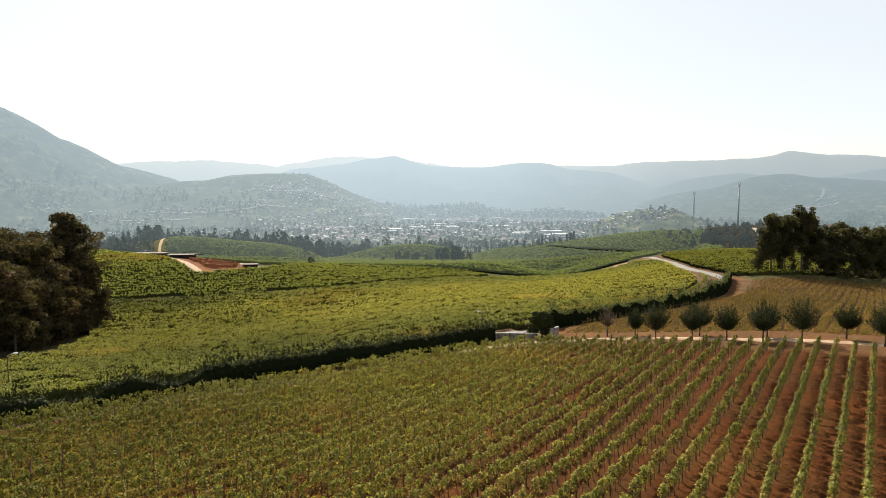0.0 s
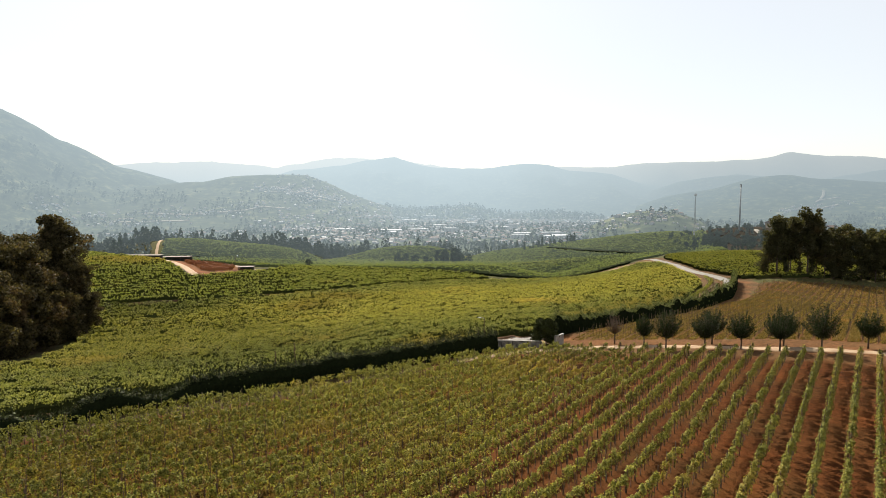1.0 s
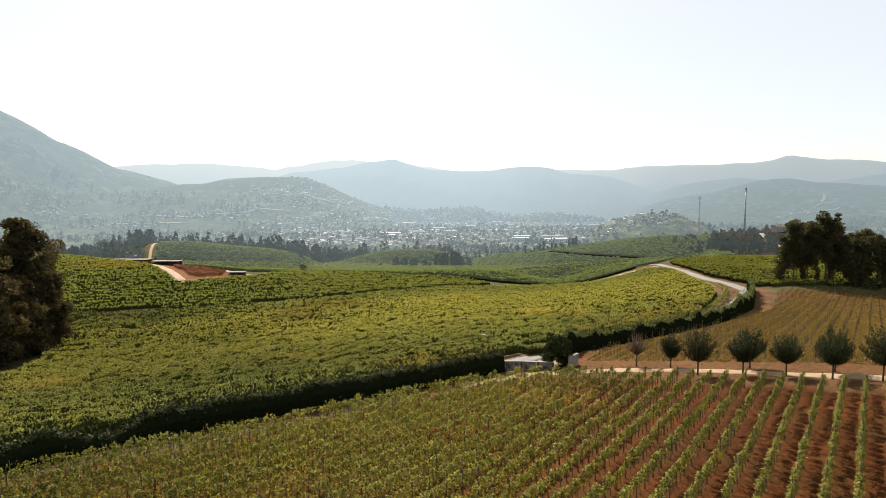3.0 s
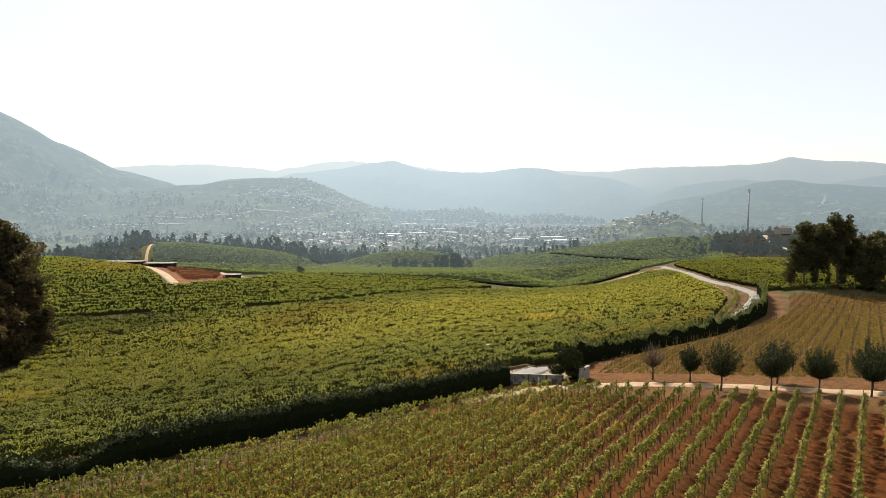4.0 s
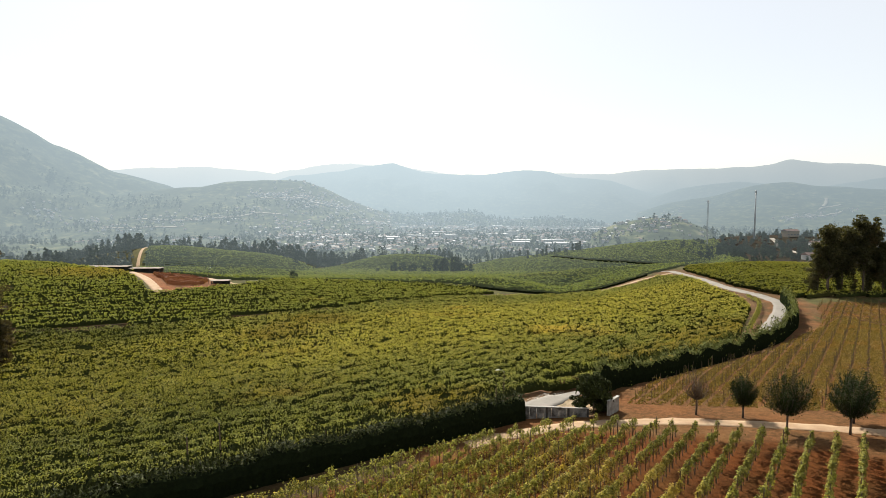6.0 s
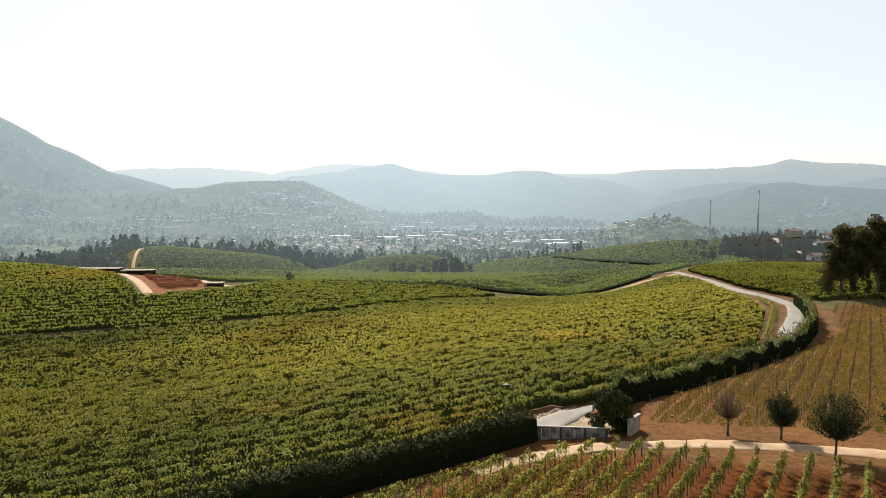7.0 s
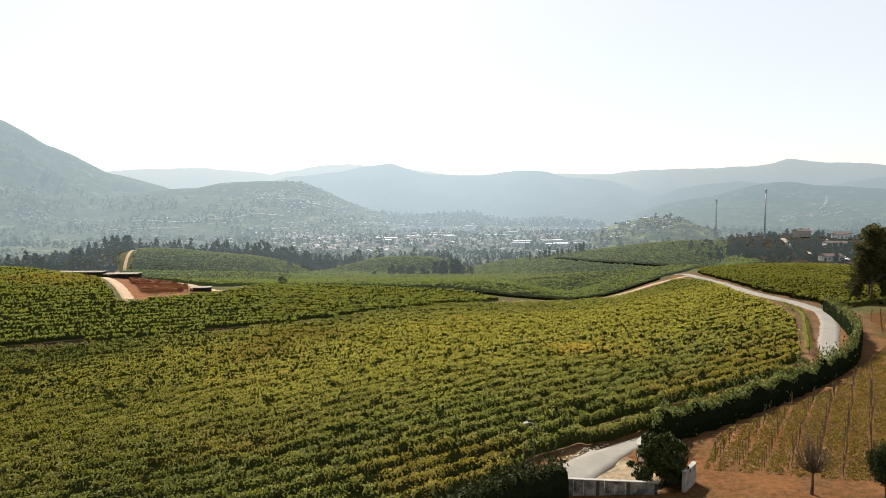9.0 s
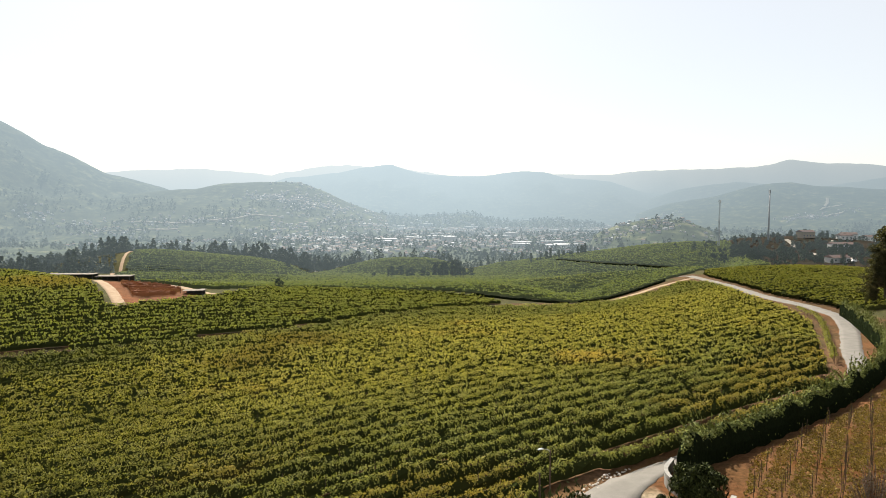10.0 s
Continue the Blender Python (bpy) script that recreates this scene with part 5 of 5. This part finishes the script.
x, y = scatter(town_rng, 2000, -0.28, 0.4, 1250, 3000)
town("town_houses", "pale hazy houses spread over the valley floor", x, y, town_rng, 0.75)
x, y = clusters(town_rng, ((-480, 1960, 90, 70, 90), (-310, 1860, 110, 60, 120), (-125, 1640, 120, 60, 110), (-280, 1400, 90, 50, 60), (-250, 2250, 60, 60, 60), (160, 1700, 160, 90, 150), (420, 2300, 120, 110, 110), (130, 2400, 160, 120, 140)))
town("town_houses", "pale houses in the town's quarters", x, y, town_rng, 0.75)
x, y = clusters(town_rng, ((-1298, 1978, 40, 30, 34), (-1166, 1985, 60, 30, 30), (-1015, 1880, 70, 40, 46), (-943, 2000, 60, 25, 40), (-771, 2060, 70, 25, 46), (-678, 2130, 40, 30, 30), (-850, 1530, 60, 40, 20), (-640, 1700, 80, 60, 40)))
town("village_houses", "clustered pale houses among trees below the hill", x, y, town_rng, 0.65)
x, y = clusters(town_rng, ((-700, 2365, 50, 18, 36), (-620, 2360, 40, 22, 40), (-555, 2370, 40, 25, 44), (-490, 2378, 40, 25, 40), (-400, 2410, 30, 25, 24), (-560, 2310, 60, 18, 34)))
town("hillside_houses", "white houses climbing the hazy village hill", x, y, town_rng, 0.7)
x, y = clusters(town_rng, ((452, 1412, 40, 12, 26), (500, 1425, 50, 14, 26), (540, 1370, 40, 15, 12)))
town("round_hill_houses", "rows of pale houses on the small terraced hill", x, y, town_rng, 0.42)
x, y = clusters(town_rng, ((1505, 2461, 45, 20, 46), (1400, 2440, 40, 20, 20), (1640, 2500, 60, 20, 20)))
town("slope_houses", "small white houses on the opposite slope", x, y, town_rng, 0.6)
for i, (line, width) in enumerate((
    ([(1640, 2600), (1680, 2640), (1715, 2690), (1745, 2740)], 12), ([(1600, 2560), (1660, 2585), (1740, 2610)], 8), ([(1450, 2450), (1560, 2470), (1660, 2490)], 9),
    ([(-1060, 1870), (-960, 1890), (-900, 1930), (-830, 1950)], 9), ([(-780, 2050), (-700, 2075), (-640, 2120), (-570, 2130)], 9), ([(-1010, 1985), (-900, 2005), (-800, 2040)], 7),
    ([(-560, 1800), (-440, 1820), (-360, 1900)], 9), ([(-330, 1390), (-230, 1420), (-160, 1500)], 7), ([(-700, 2320), (-600, 2330), (-500, 2350), (-420, 2380)], 8), ([(60, 1500), (180, 1540), (300, 1500)], 9),
)):
    ribbon("lane", line, width, M["lane"], "pale lane winding through the hazy villages", "road", 3.0, 12.0, 2.0, 90 + i)

x, y = scatter(town_rng, 11000, -0.75, 0.75, 900, 2300)
keep = waves(x, y, 300.0, 15) > -0.12
x, y = x[keep], y[keep]
far_wood("valley_trees", "hazy trees scattered through the valley town", np.c_[x, y, ground_z(x, y)], town_rng, "wood_far", 9.5, 14, 0.32)
x, y = scatter(town_rng, 1300, -0.10, 0.27, 2600, 2960)
far_wood("ridge_wood", "hazy wood along the low ridge behind the town", np.c_[x, y, ground_z(x, y)], town_rng, "wood_far", 12, 22, 0.22)
x, y = scatter(town_rng, 200, 0.24, 0.46, 1300, 1600)
far_wood("round_hill_trees", "hazy trees on the small terraced hill", np.c_[x, y, ground_z(x, y)], town_rng, "wood_far", 3.6, 24, 0.28)

# ---- gate, lamps, sheds, houses and masts ----


def low_wall(line, height, thick, label, cap=0.06):
    thing = tagged(new("garden_wall"), label, "wall")
    body, top = Solid(), Solid()
    q, d = along(line, 0.7)
    for (x0, y0), (x1, y1) in zip(q[:-1], q[1:]):
        z = min(gz(x0, y0), gz(x1, y1))
        ln = math.hypot(x1 - x0, y1 - y0)
        m = pose(x0, y0, z, 0, 0, math.degrees(math.atan2(y1 - y0, x1 - x0)))
        body.box((-0.01, -thick / 2, -0.6), (ln + 0.01, thick / 2, height), m)
        top.box((-0.02, -thick / 2 - 0.05, height), (ln + 0.02, thick / 2 + 0.05, height + cap), m)
    part("wall_body", body.mesh("wall_body"), M["plaster"], thing)
    part("coping", top.mesh("coping"), M["cement"], thing, "weathered grey cement coping")
    return thing


low_wall([(22.6, 126.6), (20.9, 124.0), (19.7, 121.6), (19.7, 119.8), (20.6, 118.2)], 1.3, 0.28, "white plastered wing wall curving along the estate road")
low_wall([(21.0, 112.4), (22.2, 113.6), (23.4, 115.2)], 1.9, 0.3, "short white plastered wall beside the farm track")


def gate():
    thing = tagged(new("gate"), "low white gate with stained panels closing the estate road", "gate")
    a, b = Vector((10.2, 113.1, 0)), Vector((18.6, 112.2, 0))
    z = min(gz(a.x, a.y), gz(b.x, b.y))
    turn = math.degrees(math.atan2(b.y - a.y, b.x - a.x))
    thing.matrix_basis = pose(a.x, a.y, z, 0, 0, turn)
    width = (b - a).length
    for x in (0.0, width * 0.36, width * 0.68, width - 0.3):
        part("gate_post", Solid().box((x, -0.13, -0.6), (x + 0.26, 0.13, 1.68)).mesh("gate_post"), M["dark"], thing, "dark stained gate post")
    for i in range(9):
        x0 = 0.05 + i * (width - 0.1) / 9
        part("panel", Solid().box((x0 + 0.012, -0.05, -0.4), (x0 + (width - 0.1) / 9 - 0.012, 0.05, 1.62)).mesh("panel"), M["gate_panel"], thing, "white panel streaked with dark stains")
    part("top_rail", Solid().box((-0.05, -0.16, 1.685), (width + 0.05, 0.16, 1.76)).mesh("top_rail"), M["cement"], thing)


gate()


def stones(line, count, size, label, seed):
    rg = np.random.default_rng(seed)
    q, d = along(line, 0.2)
    base = bmesh.new()
    bmesh.ops.create_icosphere(base, subdivisions=1, radius=0.5)
    for v in base.verts:
        v.co *= 1 + 0.25 * noise.noise(v.co * 3)
        v.co.z *= 0.6
    me = bpy.data.meshes.new("stone")
    base.to_mesh(me)
    base.free()
    me.materials.append(M["stone"])
    for k in range(count):
        x, y = q[rg.integers(0, len(q))] + rg.normal(size=2) * 0.25
        ob = tagged(new("stone", me), label, "stone", "stones along the road edge")
        e = size * rg.uniform(0.6, 1.5)
        ob.matrix_basis = pose(x, y, gz(x, y) + 0.1 * e, rg.uniform(0, 40), 0, rg.uniform(0, 360)) @ Matrix.Scale(e, 4)


stones([(8.6, 118.2), (10.6, 120.1), (13.6, 123.0), (16.6, 126.4), (19.2, 128.6)], 70, 0.3, "rough pale field stone on the bank above the road", 81)


def street_lamp(x, y, height, turn, label="thin dark lamp post with a white lamp head beside the hedge"):
    thing = tagged(new("street_lamp"), label, "street lamp", "lamps of the estate")
    thing.matrix_basis = pose(x, y, gz(x, y), 0, 0, turn)
    part("pole", Solid().tube([(0, 0, -0.5), (0, 0, height * 0.5), (0, 0, height)], [0.09, 0.075, 0.055], 8).mesh("pole"), M["stake"], thing)
    part("arm", Solid().tube([(0, 0, height - 0.15), (-0.3, 0, height + 0.12), (-0.75, 0, height + 0.2)], [0.035, 0.03, 0.03], 6).mesh("arm"), M["steel"], thing)
    head = Solid().tube([(-0.7, 0, height + 0.2), (-0.85, 0, height + 0.24), (-1.15, 0, height + 0.24), (-1.3, 0, height + 0.2)], [0.05, 0.10, 0.09, 0.03], 8)
    part("lamp_head", head.mesh("lamp_head", True), M["lamp"], thing, "white lamp head")


street_lamp(8.6, 119.4, 5.0, 20)
street_lamp(-58.0, 80.0, 5.5, 200)
street_lamp(-99.5, 289.5, 6.5, 180, "thin lamp post by the small farm shed")


def pole(x, y, h):
    thing = tagged(new("wooden_pole"), "plain dark wooden pole rising from the hedge", "pole", "poles at the hedge")
    thing.matrix_basis = pose(x, y, gz(x, y), 1, -1, 0)
    part("shaft", Solid().tube([(0, 0, -0.5), (0, 0, h * 0.6), (0, 0, h)], [0.1, 0.09, 0.07], 7).mesh("shaft"), M["stake"], thing)
    part("cap", Solid().tube([(0, 0, h), (0, 0, h + 0.06)], [0.09, 0.05], 7).mesh("cap"), M["dark"], thing)


pole(-25.5, 97.5, 4.4)
pole(-23.0, 99.6, 5.2)
pole(7.4, 117.6, 3.6)


def open_shed(x, y, w, d, h, turn, label):
    """A low flat-roofed shelter on posts with a back wall."""
    thing = tagged(new("farm_shed"), label, "shed", "farm sheds on the hill")
    thing.matrix_basis = pose(x, y, gz(x, y), 0, 0, turn)
    part("roof", Solid().box((-w / 2 - 0.4, -d / 2 - 0.4, h), (w / 2 + 0.4, d / 2 + 0.4, h + 0.2)).mesh("roof"), M["shed_roof"], thing)
    part("back_wall", Solid().box((-w / 2, d / 2 - 0.3, -1), (w / 2, d / 2, h)).mesh("back_wall"), M["dark"], thing)
    n = max(2, int(w / 4))
    for i in range(n + 1):
        xx = -w / 2 + 0.2 + i * (w - 0.4) / n
        part("post", Solid().box((xx - 0.12, -d / 2, -1), (xx + 0.12, -d / 2 + 0.24, h)).mesh("post"), M["dark"], thing)


open_shed(-144, 326, 14, 5, 2.1, 4, "long flat-roofed open shed on the hilltop")
open_shed(-167, 326, 28, 5, 1.2, 2, "long pale flat-roofed shed behind the vines")
open_shed(-95.5, 292.5, 7, 4, 1.5, 8, "small low dark shed beside bare soil")

for x, y, w, d, h, rise, wall, roof, turn, label in (
    (338, 566, 17, 9, 4.6, 1.6, "villa_wall", "villa_roof", -8, "white two-storey house with a dull red tiled roof on the slope"),
    (276, 478, 13, 8, 3.2, 1.8, "villa_wall", "villa_roof", 6, "white house with a red tiled roof below the slope"),
    (357, 646, 14, 9, 5, 2.0, "yellow_wall", "villa_roof", 10, "large ochre house on the ridge"),
    (402, 650, 13, 9, 4, 1.8, "villa_wall", "villa_roof", -15, "pale house with tiled roof among trees"),
    (425, 655, 12, 8, 4, 1.8, "villa_wall", "villa_roof", 20, "pale house with tiled roof on the ridge"),
    (383, 628, 11, 8, 3.5, 1.8, "villa_wall", "villa_roof", 0, "small pale house with tiled roof"),
):
    t = house(town_rng, "house", w, d, h, rise, wall, roof, label, "house", "houses on the slope")
    t.matrix_basis = pose(x, y, gz(x, y) + 0.4, 0, 0, turn)

ribbon("slope_road", [(295, 512), (303, 545), (312, 585), (327, 618), (334, 640)], 4.5, M["lane"], "sandy road climbing to the houses", "road", 0.3, 4.0, seed=8)
ribbon("slope_road", [(303, 500), (318, 535), (330, 556), (352, 585), (366, 620)], 4.0, M["lane"], "sandy road between the houses", "road", 0.3, 4.0, seed=9)


def car(x, y, turn, label):
    thing = tagged(new("car"), label, "car", "parked cars by the houses")
    thing.matrix_basis = pose(x, y, gz(x, y) + 0.1, 0, 0, turn)
    bm = bmesh.new()
    v = [bm.verts.new((px, py, pz)) for py in (-0.85, 0.85) for px, pz in ((-2.1, 0.3), (2.1, 0.3), (2.1, 0.85), (1.0, 0.95), (0.5, 1.45), (-1.2, 1.45), (-1.9, 0.95), (-2.1, 0.85))]
    bm.faces.new(v[:8]), bm.faces.new(v[8:][::-1])
    for i in range(8):
        bm.faces.new((v[i], v[i + 8], v[(i + 1) % 8 + 8], v[(i + 1) % 8]))
    bmesh.ops.recalc_face_normals(bm, faces=bm.faces[:])
    me = bpy.data.meshes.new("car_body")
    bm.to_mesh(me)
    bm.free()
    part("car_body", me, M["lamp"], thing)
    for px in (-1.3, 1.3):
        for py in (-0.8, 0.8):
            part("wheel", Solid().tube([(px, py - 0.1, 0.32), (px, py + 0.1, 0.32)], [0.32, 0.32], 10).mesh("wheel"), M["dark"], thing)


car(291, 482, 10, "small white parked car")
car(298, 492, 40, "small white parked car")


def lattice_mast(x, y, top):
    base = gz(x, y)
    h = top - base
    thing = tagged(new("lattice_mast"), "slim steel lattice radio mast on the hill", "radio mast")
    thing.matrix_basis = pose(x, y, base, 0, 0, 15)
    r = lambda z: 1.0 - 0.55 * z / h
    legs = [(math.cos(a), math.sin(a)) for a in (0.5, 2.6, 4.7)]
    for c, s_ in legs:
        part("leg", Solid().tube([(c * r(0), s_ * r(0), -1), (c * r(h), s_ * r(h), h)], [0.17, 0.12], 5).mesh("leg"), M["mast"], thing)
    n = 16
    for i in range(n):
        z0, z1 = h * i / n, h * (i + 1) / n
        br = Solid()
        for k in range(3):
            (c0, s0), (c1, s1) = legs[k], legs[(k + 1) % 3]
            br.tube([(c0 * r(z0), s0 * r(z0), z0), (c1 * r(z1), s1 * r(z1), z1)], [0.09, 0.09], 4)
            br.tube([(c0 * r(z1), s0 * r(z1), z1), (c1 * r(z1), s1 * r(z1), z1)], [0.08, 0.08], 4)
        part("brace", br.mesh("brace"), M["mast"], thing)
    for k, a in enumerate((0.2, 2.2, 4.3)):
        m = pose(1.1 * math.cos(a), 1.1 * math.sin(a), h - 1.5, 0, 0, math.degrees(a))
        part("antenna", Solid().box((-0.2, -0.25, -1.2), (0.2, 0.25, 1.2), m).mesh("antenna"), M["hall_roof"], thing, "pale panel antenna")


def pole_mast(x, y, top):
    base = gz(x, y)
    h = top - base
    thing = tagged(new("tubular_mast"), "tall dark tubular telecom mast on the hill", "radio mast")
    thing.matrix_basis = pose(x, y, base, 0, 0, 0)
    part("shaft", Solid().tube([(0, 0, -1), (0, 0, h * 0.5), (0, 0, h)], [0.95, 0.75, 0.5], 10).mesh("shaft", True), M["mast"], thing)
    for k, a in enumerate((0.3, 2.4, 4.5)):
        m = pose(0.8 * math.cos(a), 0.8 * math.sin(a), h - 1.8, 0, 0, math.degrees(a))
        part("antenna", Solid().box((-0.2, -0.3, -1.6), (0.2, 0.3, 1.6), m).mesh("antenna"), M["mast"], thing)
    part("platform", Solid().tube([(0, 0, h - 4.2), (0, 0, h - 4.0)], [1.2, 1.2], 10).mesh("platform"), M["mast"], thing)


lattice_mast(270, 642, 24.5)
pole_mast(316, 638, 34.2)
